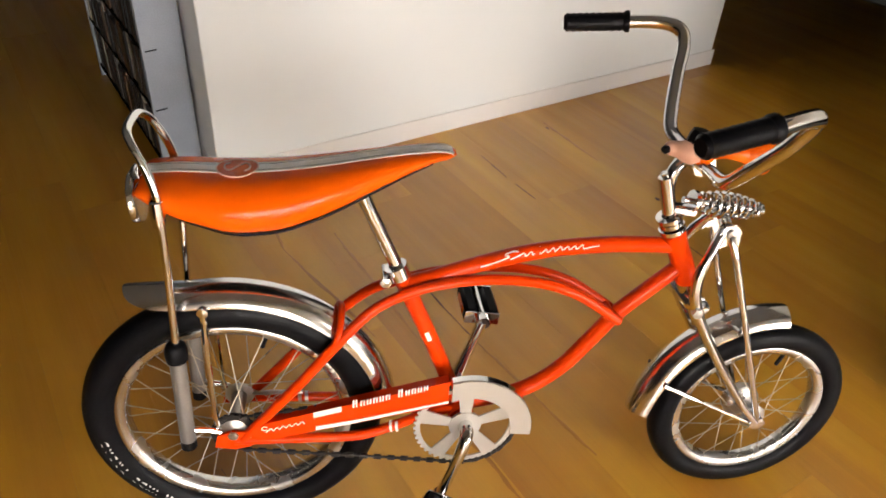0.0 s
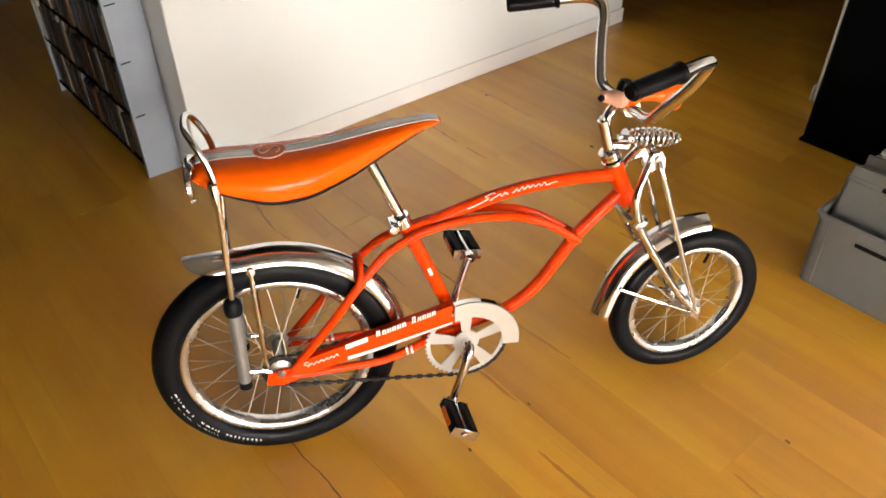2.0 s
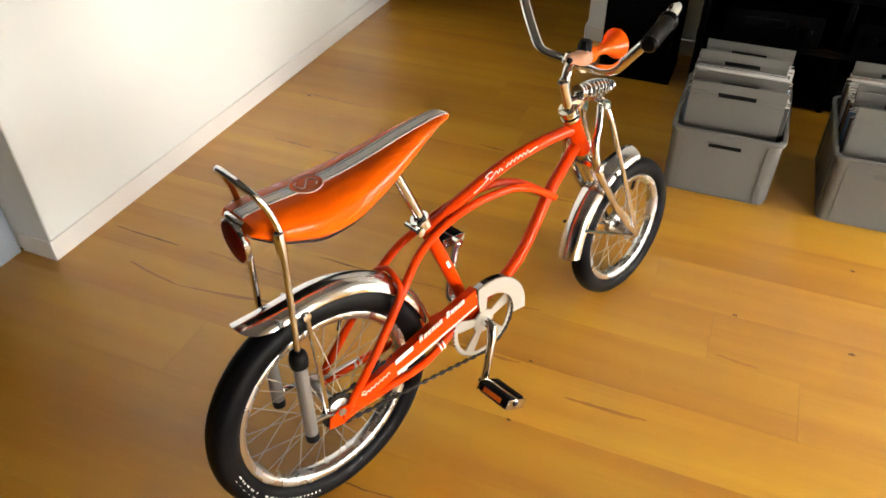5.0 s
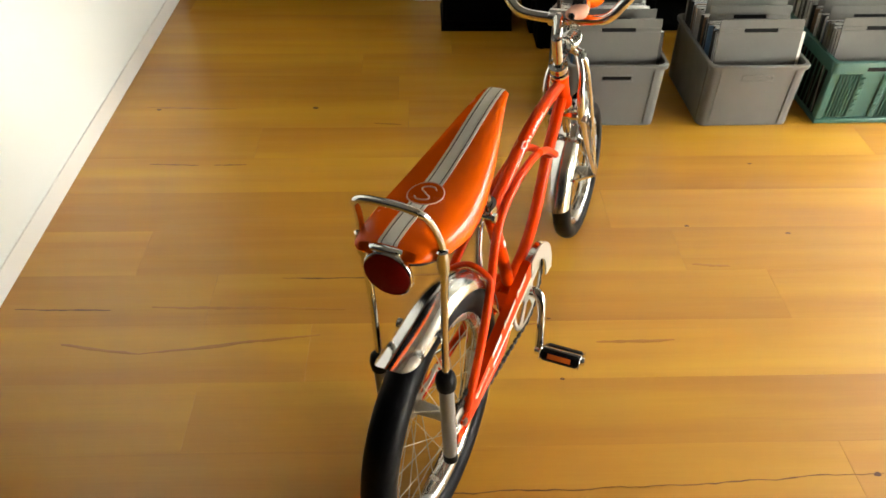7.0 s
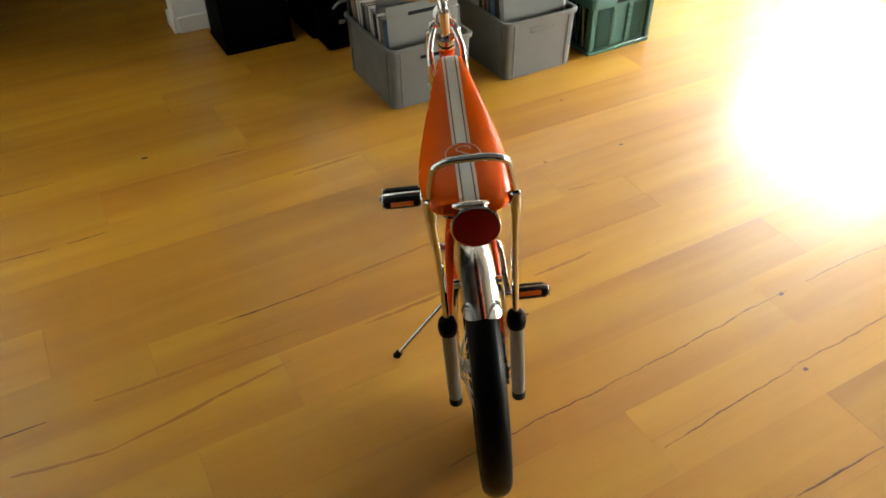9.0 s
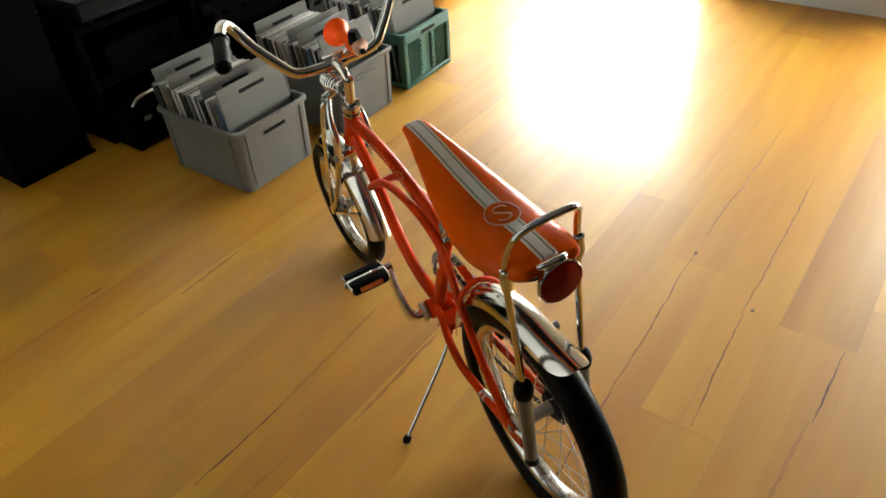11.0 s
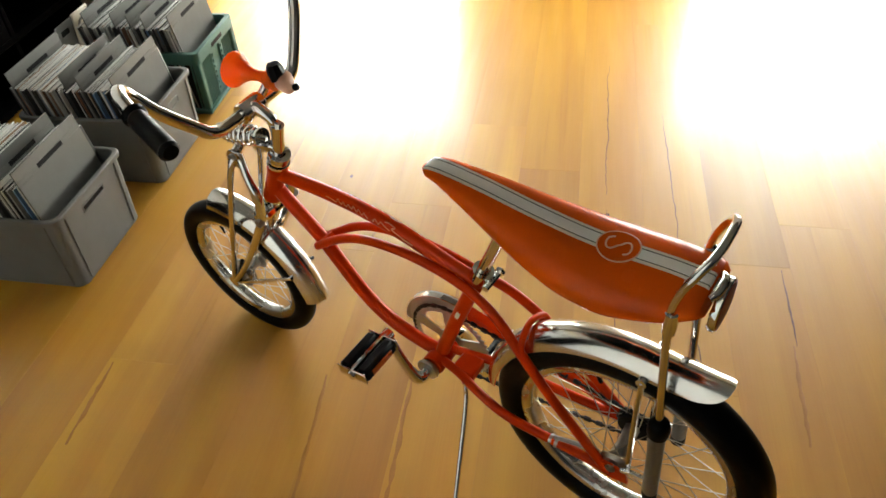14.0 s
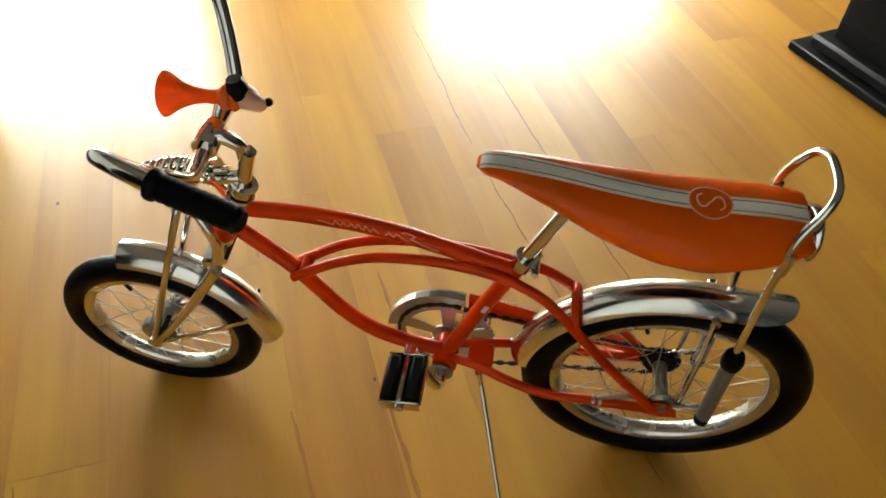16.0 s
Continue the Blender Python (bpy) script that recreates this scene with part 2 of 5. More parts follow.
# ---- mesh tools ----
class Shape:
    """Vertices and faces that become one mesh."""

    def __init__(self):
        self.v, self.f = [], []

    def add(self, verts, faces, m=None):
        k = len(self.v)
        self.v += [tuple(m @ Vector(p)) if m else tuple(p) for p in verts]
        self.f += [tuple(i + k for i in face) for face in faces]
        return self

    def moved(self, m):
        self.v = [tuple(m @ Vector(p)) for p in self.v]
        return self

    def box(self, size, m=None, bevel=0.002):
        """A box with chamfered edges, centred on m."""
        bm = bmesh.new()
        bmesh.ops.create_cube(bm, size=1.0)
        bmesh.ops.scale(bm, vec=Vector(size), verts=bm.verts)
        if bevel:
            bmesh.ops.bevel(bm, geom=bm.edges[:], offset=min(bevel, min(size) * 0.3), segments=1, affect="EDGES", profile=0.5)
        bm.verts.ensure_lookup_table()
        bm.verts.index_update()
        self.add([v.co.copy() for v in bm.verts], [[v.index for v in f.verts] for f in bm.faces], m)
        bm.free()
        return self

    def tube(self, pts, r, n=12, rounds=5, closed=False, caps=True, m=None, flat=1.0):
        """A round bar along a smooth line through pts; r may be a list with one radius a point."""
        pts = [Vector(p) for p in pts]
        rr = list(r) if isinstance(r, (list, tuple)) else [r] * len(pts)
        line, rad = spline(pts, rr, rounds, closed)
        rings, up = [], None
        count = len(line)
        for i, p in enumerate(line):
            a = line[(i - 1) % count] if closed or i else p
            b = line[(i + 1) % count] if closed or i < count - 1 else p
            t = (b - a).normalized()
            if up is None:
                up = Vector((0, 0, 1)) if abs(t.z) < 0.9 else Vector((0, 1, 0))
            up = (up - t * up.dot(t)).normalized()
            side = t.cross(up)
            rings.append([p + (side * math.cos(2 * math.pi * k / n) + up * flat * math.sin(2 * math.pi * k / n)) * rad[i] for k in range(n)])
        return self.loft(rings, closed, caps, m)

    def loft(self, rings, closed=False, caps=True, m=None):
        n = len(rings[0])
        faces = []
        last = len(rings) if closed else len(rings) - 1
        for i in range(last):
            j = (i + 1) % len(rings)
            for k in range(n):
                l = (k + 1) % n
                faces.append((i * n + k, i * n + l, j * n + l, j * n + k))
        if caps and not closed:
            faces.append(tuple(range(n - 1, -1, -1)))
            faces.append(tuple((len(rings) - 1) * n + k for k in range(n)))
        return self.add([p for ring in rings for p in ring], faces, m)

    def lathe(self, profile, n=32, m=None, closed=False):
        """Turns (radius, height) points about z; closed: the profile is a closed loop."""
        rings = [[(r * math.cos(2 * math.pi * k / n), r * math.sin(2 * math.pi * k / n), z) for k in range(n)] for r, z in profile]
        return self.loft(rings, closed, not closed, m)

    def plate(self, outline, depth, m=None):
        """A flat outline (x, y) given thickness along z, from 0 to depth."""
        n = len(outline)
        verts = [(x, y, 0) for x, y in outline] + [(x, y, depth) for x, y in outline]
        faces = [tuple(range(n - 1, -1, -1)), tuple(range(n, 2 * n))]
        faces += [(k, (k + 1) % n, n + (k + 1) % n, n + k) for k in range(n)]
        return self.add(verts, faces, m)

    def mesh(self, name, material, sharp=38):
        me = bpy.data.meshes.new(name)
        me.from_pydata(self.v, [], self.f)
        me.validate()
        bm = bmesh.new()
        bm.from_mesh(me)
        bmesh.ops.recalc_face_normals(bm, faces=bm.faces[:])
        bm.to_mesh(me)
        bm.free()
        me.polygons.foreach_set("use_smooth", [True] * len(me.polygons))
        me.set_sharp_from_angle(angle=radians(sharp))
        me.materials.append(material)
        return me


def spline(pts, rr, rounds, closed):
    """Points on a smooth line through pts, with radii."""
    if len(pts) < 3:
        return pts, rr
    n = len(pts)
    out, rad = [], []
    for i in range(n if closed else n - 1):
        p1, p2 = pts[i], pts[(i + 1) % n]
        p0 = pts[(i - 1) % n] if closed or i else p1 * 2 - p2
        p3 = pts[(i + 2) % n] if closed or i < n - 2 else p2 * 2 - p1
        for k in range(rounds):
            s = k / rounds
            out.append(0.5 * (2 * p1 + (p2 - p0) * s + (2 * p0 - 5 * p1 + 4 * p2 - p3) * s * s + (3 * p1 - p0 - 3 * p2 + p3) * s ** 3))
            rad.append(rr[i] + (rr[(i + 1) % n] - rr[i]) * s)
    if not closed:
        out.append(pts[-1])
        rad.append(rr[-1])
    return out, rad


def lettering(text, size, places, depth=0.0008):
    """Letters of the built-in font, one at each pose of places, as one shape."""
    out = Shape()
    for ch, m in zip(text, places):
        if ch == " ":
            continue
        cu = bpy.data.curves.new("letter", "FONT")
        cu.body, cu.size, cu.extrude, cu.offset = ch, size, depth / 2, size * 0.03
        cu.align_x, cu.align_y, cu.resolution_u = "CENTER", "CENTER", 3
        ob = bpy.data.objects.new("letter", cu)
        me = bpy.data.meshes.new_from_object(ob)
        out.add([v.co.copy() for v in me.vertices], [tuple(p.vertices) for p in me.polygons], m)
        bpy.data.objects.remove(ob)
        bpy.data.meshes.remove(me)
        bpy.data.curves.remove(cu)
    return out


def part(name, shape, material, parent, label=""):
    """One mesh object under a thing or under a part."""
    ob = new(name, shape.mesh(name, material))
    ob.parent = parent
    if label:
        tagged(ob, label)
    return ob


def thing(name, label, category, m=None, group="", kind=""):
    """An empty that carries the parts of one thing."""
    ob = new(name)
    ob.empty_display_size = 0.05
    if m is not None:
        ob.matrix_world = m
    return tagged(ob, label, category, group, kind)


def single(name, shape, material, label, category, m=None, group="", kind=""):
    """A thing that is one mesh."""
    ob = new(name, shape.mesh(name, material))
    if m is not None:
        ob.matrix_world = m
    return tagged(ob, label, category, group, kind)


def room(a, b, z=0.0, turn=0.0):
    return ROOM @ pose(a, b, z, 0, 0, turn)


def block(name, a0, a1, b0, b1, z0, z1, material, label, category, bevel=0.003):
    """A straight piece of the building."""
    s = Shape().box((a1 - a0, b1 - b0, z1 - z0), None, bevel)
    return single(name, s, material, label, category, room((a0 + a1) / 2, (b0 + b1) / 2, (z0 + z1) / 2), kind="structure")


# ---- the room ----
HIGH = 3.0
block("wall_white", 0.345, 2.73, 1.189, 2.6, 0, HIGH, PAINT, "thick white painted wall beside the bicycle", "wall", 0.004)
# Walls out of view, kept near black to hold back bounced light.
block("wall_north", -5.3, 4.6, 3.6, 3.75, 0, HIGH, UNSEEN_DARK, "unseen wall behind the passage, near black to cut bounced light", "wall")
block("wall_far", 4.56, 4.68, -3.35, 3.6, 0, HIGH, UNSEEN_DARK, "unseen wall at the passage end, near black to cut bounced light", "wall")
block("wall_hifi", 2.63, 2.75, -3.2, 0.065, 0, HIGH, PAINT, "white partition wall behind the stereo", "wall")
block("wall_west", -5.3, -5.15, -3.2, 3.6, 0, HIGH, UNSEEN_DARK, "unseen wall closing the room's back, near black to cut bounced light", "wall")
block("ceiling", -5.3, 4.68, -3.35, 3.75, HIGH, HIGH + 0.12, CEILING, "plain grey painted ceiling", "ceiling")
# window wall in pieces round its two openings
edges = [-5.3, WINDOWS[1][0], WINDOWS[1][1], WINDOWS[0][0], WINDOWS[0][1], 4.56]
south = Shape()
for k in range(5):
    a0, a1 = edges[k], edges[k + 1]
    spans = [(0, 0.06), (WINDOWS[1 if k == 1 else 0][3], HIGH)] if k in (1, 3) else [(0, HIGH)]
    for z0, z1 in spans:
        south.box((a1 - a0, 0.16, z1 - z0), pose((a0 + a1) / 2, WINDOW_B - 0.08, (z0 + z1) / 2), 0)
single("wall_south", south, PAINT, "white wall with two wide low windows", "wall", ROOM, kind="structure")
for k, (a0, a1, z0, z1) in enumerate(WINDOWS):
    win = thing(f"window_{k + 1}", "wide white-framed window full of bright daylight", "window", room((a0 + a1) / 2, WINDOW_B - 0.08, z0), kind="structure")
    w, h = a1 - a0, z1 - z0
    fr = Shape()
    for x in (-w / 2 + 0.02, w / 2 - 0.02):
        fr.box((0.04, 0.06, h), pose(x, 0, h / 2))
    for z in (0.02, h - 0.02):
        fr.box((w - 0.08, 0.06, 0.04), pose(0, 0, z))
    part("window_frame", fr, TRIM, win)
    bars = [-0.02] if k == 0 else [0.425, -0.445]
    xs = [-w / 2 + 0.04] + sorted(bars) + [w / 2 - 0.04]
    if k == 1:
        for x in bars:
            part("mullion", Shape().box((0.07, 0.06, h - 0.08), pose(x, 0, h / 2)), TRIM, win)
    else:
        xs = [xs[0], xs[-1]]
    for x0, x1 in zip(xs, xs[1:]):
        pane = part("pane", Shape().box((x1 - x0 - 0.06, 0.004, h - 0.09), pose((x0 + x1) / 2, 0, h / 2), 0), GLASS, win)
        pane.visible_shadow = False


def skirting(name, a0, a1, b0, b1):
    """A white skirting board with a rounded top edge along a wall face."""
    block(name, a0, a1, b0, b1, 0, 0.075, TRIM, "white painted skirting board along the wall", "skirting", 0.004)


skirting("baseboard_white_wall", 0.337, 2.74, 1.182, 1.189)
skirting("baseboard_wall_end", 0.337, 0.345, 1.1895, 1.322)
skirting("baseboard_far", 4.546, 4.56, -0.5, 3.59)
skirting("baseboard_hifi", 2.618, 2.63, -2.0, 0.055)
skirting("baseboard_end_hifi", 2.622, 2.758, 0.065, 0.077)

# ---- the stereo side ----


def loudspeaker():
    """A tall black floor-standing cabinet with cloth front and grille frame."""
    sp = thing("loudspeaker", "tall black floor-standing loudspeaker with a cloth front", "loudspeaker", room(2.415, -0.228))
    part("cabinet", Shape().box((0.27, 0.31, 0.98), pose(0.01, 0, 0.5), 0.006), BLACK_WOOD, sp)
    part("grille", Shape().box((0.018, 0.285, 0.92), pose(-0.135, 0, 0.51), 0.006), BLACK_WOOD, sp, "black cloth grille")
    part("plinth", Shape().box((0.285, 0.32, 0.012), pose(0.005, 0, 0.006), 0.002), BLACK_WOOD, sp)
    return sp


loudspeaker()


def hifi_rack():
    rack = thing("hifi_rack", "low black wooden stereo rack with open shelves", "rack", room(2.42, -1.22))
    for z in (0.03, 0.25, 0.47):
        part("shelf", Shape().box((0.34, 1.52, 0.028), pose(0, 0, z), 0.003), BLACK_WOOD, rack)
    for y in (-0.745, -0.30, 0.22, 0.745):
        part("side_panel", Shape().box((0.33, 0.025, 0.47), pose(0, y, 0.235), 0.003), BLACK_WOOD, rack)
    part("back_panel", Shape().box((0.012, 1.48, 0.42), pose(0.155, 0, 0.25), 0.002), BLACK_WOOD, rack)
    return rack


hifi_rack()


def amplifier(a, b, z, w, h):
    amp = thing("amplifier", "stereo amplifier with round knobs on a shelf, blackened for the rack's shade", "amplifier", room(a, b, z))
    # Silver front and knobs made black: the rack's shade is in their colour.
    part("case", Shape().box((0.26, w, h), pose(0.01, 0, h / 2), 0.004), BLACK_WOOD, amp)
    part("front_panel", Shape().box((0.008, w + 0.004, h), pose(-0.125, 0, h / 2), 0.002), BLACK_WOOD, amp)
    for y, r in ((-0.16, 0.018), (-0.10, 0.012), (0.0, 0.012), (0.10, 0.012), (0.16, 0.022)):
        part("knob", Shape().lathe([(r, 0), (r, 0.014), (r * 0.8, 0.018)], 20, pose(-0.129, y * w / 0.42, h * 0.5, 0, -90, 0)), BLACK_WOOD, amp)
    return amp


amplifier(2.37, -1.26, 0.264, 0.45, 0.13)


def turntable():
    tt = thing("turntable", "black turntable with an orange mat on the stereo rack", "turntable", room(2.42, -0.72, 0.484))
    part("plinth", Shape().box((0.34, 0.43, 0.075), pose(0, 0, 0.0475), 0.006), BLACK, tt)
    for x in (-0.14, 0.14):
        for y in (-0.18, 0.18):
            part("foot", Shape().lathe([(0.02, 0), (0.022, 0.005), (0.02, 0.011)], 16, pose(x, y, 0)), RUBBER, tt)
    part("platter", Shape().lathe([(0.0, 0.085), (0.15, 0.085), (0.152, 0.089), (0.152, 0.101), (0.148, 0.104), (0.0, 0.104)], 48, pose(-0.01, -0.04, 0)), STEEL, tt)
    part("mat", Shape().lathe([(0.0, 0.1045), (0.143, 0.1045), (0.144, 0.107), (0.0, 0.108)], 48, pose(-0.01, -0.04, 0)), MAT, tt, "round orange mat")
    part("tonearm", Shape().tube([(0.10, 0.16, 0.125), (0.02, 0.155, 0.128), (-0.09, 0.12, 0.122), (-0.12, 0.09, 0.114)], 0.0045, 8), CHROME, tt)
    part("arm_base", Shape().lathe([(0.028, 0.085), (0.028, 0.10), (0.014, 0.104), (0.012, 0.13), (0.0, 0.131)], 24, pose(0.10, 0.16, 0)), STEEL, tt)
    return tt


turntable()


def receiver():
    box = thing("receiver", "black stereo component on the rack shelf", "stereo", room(2.40, -0.74, 0.264))
    part("case", Shape().box((0.28, 0.36, 0.12), pose(0, 0, 0.06), 0.004), BLACK_WOOD, box)
    # Display and knobs as black as the case, shade of the rack included.
    part("display", Shape().box((0.004, 0.16, 0.03), pose(-0.141, 0.03, 0.075), 0.001), BLACK_WOOD, box)
    for y in (-0.13, -0.08):
        part("knob", Shape().lathe([(0.014, 0), (0.014, 0.012), (0.011, 0.015)], 16, pose(-0.14, y, 0.06, 0, -90, 0)), BLACK_WOOD, box)
    return box


receiver()



def equipment_case():
    """A small black case with a silver carrying bow on its lid."""
    case = thing("equipment_case", "small black equipment case with a silver bow handle before the rack", "case", room(2.168, -0.60))
    part("body", Shape().box((0.15, 0.25, 0.135), pose(0, 0, 0.0715), 0.008), BLACK_WOOD, case)
    part("lid", Shape().box((0.154, 0.254, 0.018), pose(0, 0, 0.148), 0.005), BLACK_WOOD, case)
    part("handle", Shape().tube([(0.02, -0.075, 0.157), (0.015, -0.065, 0.178), (0.0, -0.02, 0.186), (-0.005, 0.03, 0.182), (0.0, 0.058, 0.157)], 0.007, 10), STEEL, case, "curved silver handle")
    part("latch", Shape().box((0.004, 0.03, 0.018), pose(-0.0785, 0.05, 0.128), 0.001), STEEL, case)
    for x in (-0.055, 0.055):
        for y in (-0.1, 0.1):
            part("foot", Shape().lathe([(0.0, 0), (0.009, 0), (0.010, 0.003), (0.009, 0.005), (0.0, 0.005)], 12, pose(x, y, 0)), BLACK, case)
    return case


equipment_case()

# ---- crates of records ----


def rounded(w, d, r, n=5):
    """The outline of a rounded rectangle, w along x and d along y."""
    out = []
    for cx, cy, a0 in ((w / 2 - r, d / 2 - r, 0), (-w / 2 + r, d / 2 - r, 90), (-w / 2 + r, -d / 2 + r, 180), (w / 2 - r, -d / 2 + r, 270)):
        for k in range(n + 1):
            a = radians(a0 + 90 * k / n)
            out.append((cx + r * math.cos(a), cy + r * math.sin(a)))
    return out


CRATE_L, CRATE_W, CRATE_H = 0.445, 0.36, 0.25


def crate(b, a_front, turn, label, slot):
    """A stacking crate with sloping walls, a thick rim and a grip in each end."""
    box = thing("record_crate", label, "crate", room(a_front + CRATE_L / 2, b, 0, turn), "record crates")
    rings = []
    bottom, top = (CRATE_L - 0.024, CRATE_W - 0.020), (CRATE_L - 0.012, CRATE_W - 0.012)
    for w, d, z in ((bottom[0] - 0.01, bottom[1] - 0.01, 0.0), (*bottom, 0.006), (*top, CRATE_H - 0.012), (top[0] - 0.006, top[1] - 0.006, CRATE_H - 0.012), (bottom[0] - 0.006, bottom[1] - 0.006, 0.010)):
        rings.append([(x, y, z) for x, y in rounded(w, d, 0.028)])
    part("body", Shape().loft(rings), GREY_BOX, box)
    rim = []
    for w, d, z in ((-0.004, -0.004, -0.018), (0.004, 0.004, -0.016), (0.006, 0.006, -0.004), (0.0, 0.0, 0.0), (-0.018, -0.018, 0.0), (-0.024, -0.024, -0.006), (-0.024, -0.024, -0.018)):
        rim.append([(x, y, CRATE_H + z) for x, y in rounded(CRATE_L + w, CRATE_W + d, 0.03)])
    part("rim", Shape().loft(rim, closed=True), GREY_BOX, box)
    for side in (-1, 1):
        x = side * (top[0] / 2 - 0.003)
        g = Shape()
        for y, z, sy, sz in ((0, 0.209, 0.115, 0.005), (0, 0.188, 0.115, 0.005), (-0.055, 0.1985, 0.005, 0.016), (0.055, 0.1985, 0.005, 0.016)):
            g.box((0.008, sy, sz), pose(x, y, z), 0.001)
        part("grip_frame", g, GREY_BOX, box)
        # Solid fill in the grip; in black it paints the opening's shade.
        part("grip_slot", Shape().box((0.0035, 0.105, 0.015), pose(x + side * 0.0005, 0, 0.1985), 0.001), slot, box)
    foot = []
    for w, z in ((-0.012, 0.0), (0.0, 0.002), (0.002, 0.009), (-0.006, 0.012), (-0.020, 0.012), (-0.020, 0.0)):
        foot.append([(x, y, z) for x, y in rounded(bottom[0] + w, bottom[1] + w, 0.028)])
    part("foot_rim", Shape().loft(foot, closed=True), GREY_BOX, box)
    for sy in (-1, 1):
        y0, y1 = sy * (bottom[1] / 2 - 0.040), sy * (top[1] / 2 - 0.040)
        x0, x1 = -bottom[0] / 2, -top[0] / 2
        part("corner_rib", Shape().loft([[(x0 + 0.002, y0 - 0.003, 0.012), (x0 + 0.002, y0 + 0.003, 0.012), (x0 - 0.004, y0 + 0.003, 0.012), (x0 - 0.004, y0 - 0.003, 0.012)], [(x1 + 0.002, y1 - 0.003, 0.235), (x1 + 0.002, y1 + 0.003, 0.235), (x1 - 0.004, y1 + 0.003, 0.235), (x1 - 0.004, y1 - 0.003, 0.235)]]), GREY_BOX, box)
    ribs = [(sx * (CRATE_L / 2 - 0.05), sy) for sx in (-1, 1) for sy in (-1, 1)]
    for x, sy in ribs:
        rib = Shape().loft([[(x - 0.006, sy * (bottom[1] / 2 - 0.002), 0.01), (x + 0.006, sy * (bottom[1] / 2 - 0.002), 0.01), (x + 0.006, sy * (bottom[1] / 2 + 0.004), 0.01), (x - 0.006, sy * (bottom[1] / 2 + 0.004), 0.01)],
                            [(x - 0.006, sy * (top[1] / 2 - 0.002), 0.235), (x + 0.006, sy * (top[1] / 2 - 0.002), 0.235), (x + 0.006, sy * (top[1] / 2 + 0.004), 0.235), (x - 0.006, sy * (top[1] / 2 + 0.004), 0.235)]])
        part("rib", rib, GREY_BOX, box)
    return box


def folding_crate(b, a_front, turn):
    """A teal folding crate with slotted walls and hinge strips."""
    box = thing("record_crate", "teal plastic folding crate with slotted sides, full of records", "crate", room(a_front + CRATE_L / 2, b, 0, turn), "record crates")
    L, W, H = CRATE_L - 0.01, CRATE_W - 0.015, CRATE_H
    part("base", Shape().box((L, W, 0.02), pose(0, 0, 0.01), 0.004), TEAL_BOX, box)
    for sx in (-1, 1):
        for sy in (-1, 1):
            part("corner_post", Shape().box((0.028, 0.028, H - 0.05), pose(sx * (L / 2 - 0.014), sy * (W / 2 - 0.014), 0.02 + (H - 0.05) / 2), 0.004), TEAL_BOX, box)
    rim = []
    for w, z in ((0.0, -0.045), (0.008, -0.043), (0.008, -0.003), (0.004, 0.0), (-0.026, 0.0), (-0.028, -0.045)):
        rim.append([(x, y, H + z) for x, y in rounded(L + w, W + w, 0.02)])
    part("rim", Shape().loft(rim, closed=True), TEAL_BOX, box)
    for sx in (-1, 1):
        x = sx * (L / 2 - 0.012)
        part("end_wall", Shape().box((0.006, W - 0.05, H - 0.06), pose(x - sx * 0.006, 0, 0.02 + (H - 0.06) / 2), 0.001), TEAL_BOX, box)
        for y in [-0.13 + 0.012 * k for k in range(7)] + [0.055 + 0.012 * k for k in range(7)]:
            part("slat", Shape().box((0.008, 0.005, H - 0.075), pose(x, y, 0.022 + (H - 0.075) / 2), 0.001), TEAL_BOX, box)
        for y in (-0.042, 0.042):
            strip = Shape().box((0.010, 0.022, H - 0.07), pose(x, y, 0.022 + (H - 0.07) / 2), 0.001)
            part("hinge_strip", strip, TEAL_BOX, box)
            for k in range(7):
                part("peg", Shape().box((0.006, 0.012, 0.010), pose(x + sx * 0.006, y, 0.05 + 0.022 * k), 0.001), TEAL_BOX, box)
        # Black sheet laid on the rim as the shade of the hand opening.
        part("grip_slot", Shape().box((0.004, 0.10, 0.016), pose(sx * (L / 2 + 0.003), 0, H - 0.025), 0.001), BLACK, box, "black sheet for the shade in the hand slot")
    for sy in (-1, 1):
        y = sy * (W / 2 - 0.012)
        # Black sheet behind the slats paints the shade seen between them.
        part("side_wall", Shape().box((L - 0.05, 0.006, H - 0.06), pose(0, y, 0.02 + (H - 0.06) / 2), 0.001), BLACK, box, "black sheet for the shade behind the slats")
        for k in range(13):
            part("slat", Shape().box((0.008, 0.010, H - 0.065), pose(-0.18 + 0.03 * k, y, 0.022 + (H - 0.065) / 2), 0.001), TEAL_BOX, box)
    return box


def divider_shape():
    """A stiff grey board with a hand slot near its top edge."""
    s = Shape()
    w, h, t = 0.30, 0.375, 0.004
    for y, z, sy, sz in ((0, 0.165, w, 0.33), (-0.105, 0.337, 0.09, 0.014), (0.105, 0.337, 0.09, 0.014), (0, 0.3595, w, 0.031)):
        s.box((t, sy, sz), pose(0, y, z), 0.0008)
    return s


DIVIDER_MESH = divider_shape().mesh("record_divider", DIVIDER)
# Black sheet set into the board's opening to paint the shade behind it.
SLOT_SHADE_MESH = Shape().box((0.0030, 0.1195, 0.0138), pose(0, 0, 0.337), 0).mesh("hand_slot", BLACK)
SLEEVE_MESHES = {}


def sleeve_mesh(kind, thick, wide):
    key = (kind, thick, wide)
    if key not in SLEEVE_MESHES:
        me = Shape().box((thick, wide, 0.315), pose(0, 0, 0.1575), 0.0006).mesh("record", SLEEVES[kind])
        # White tops are the open edges; the sides' dark colours include their shade.
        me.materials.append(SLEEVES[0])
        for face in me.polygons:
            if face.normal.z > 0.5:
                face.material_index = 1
        SLEEVE_MESHES[key] = me
    return SLEEVE_MESHES[key]


WORDS = ["white card", "black card", "grey card", "brown card", "blue card"]


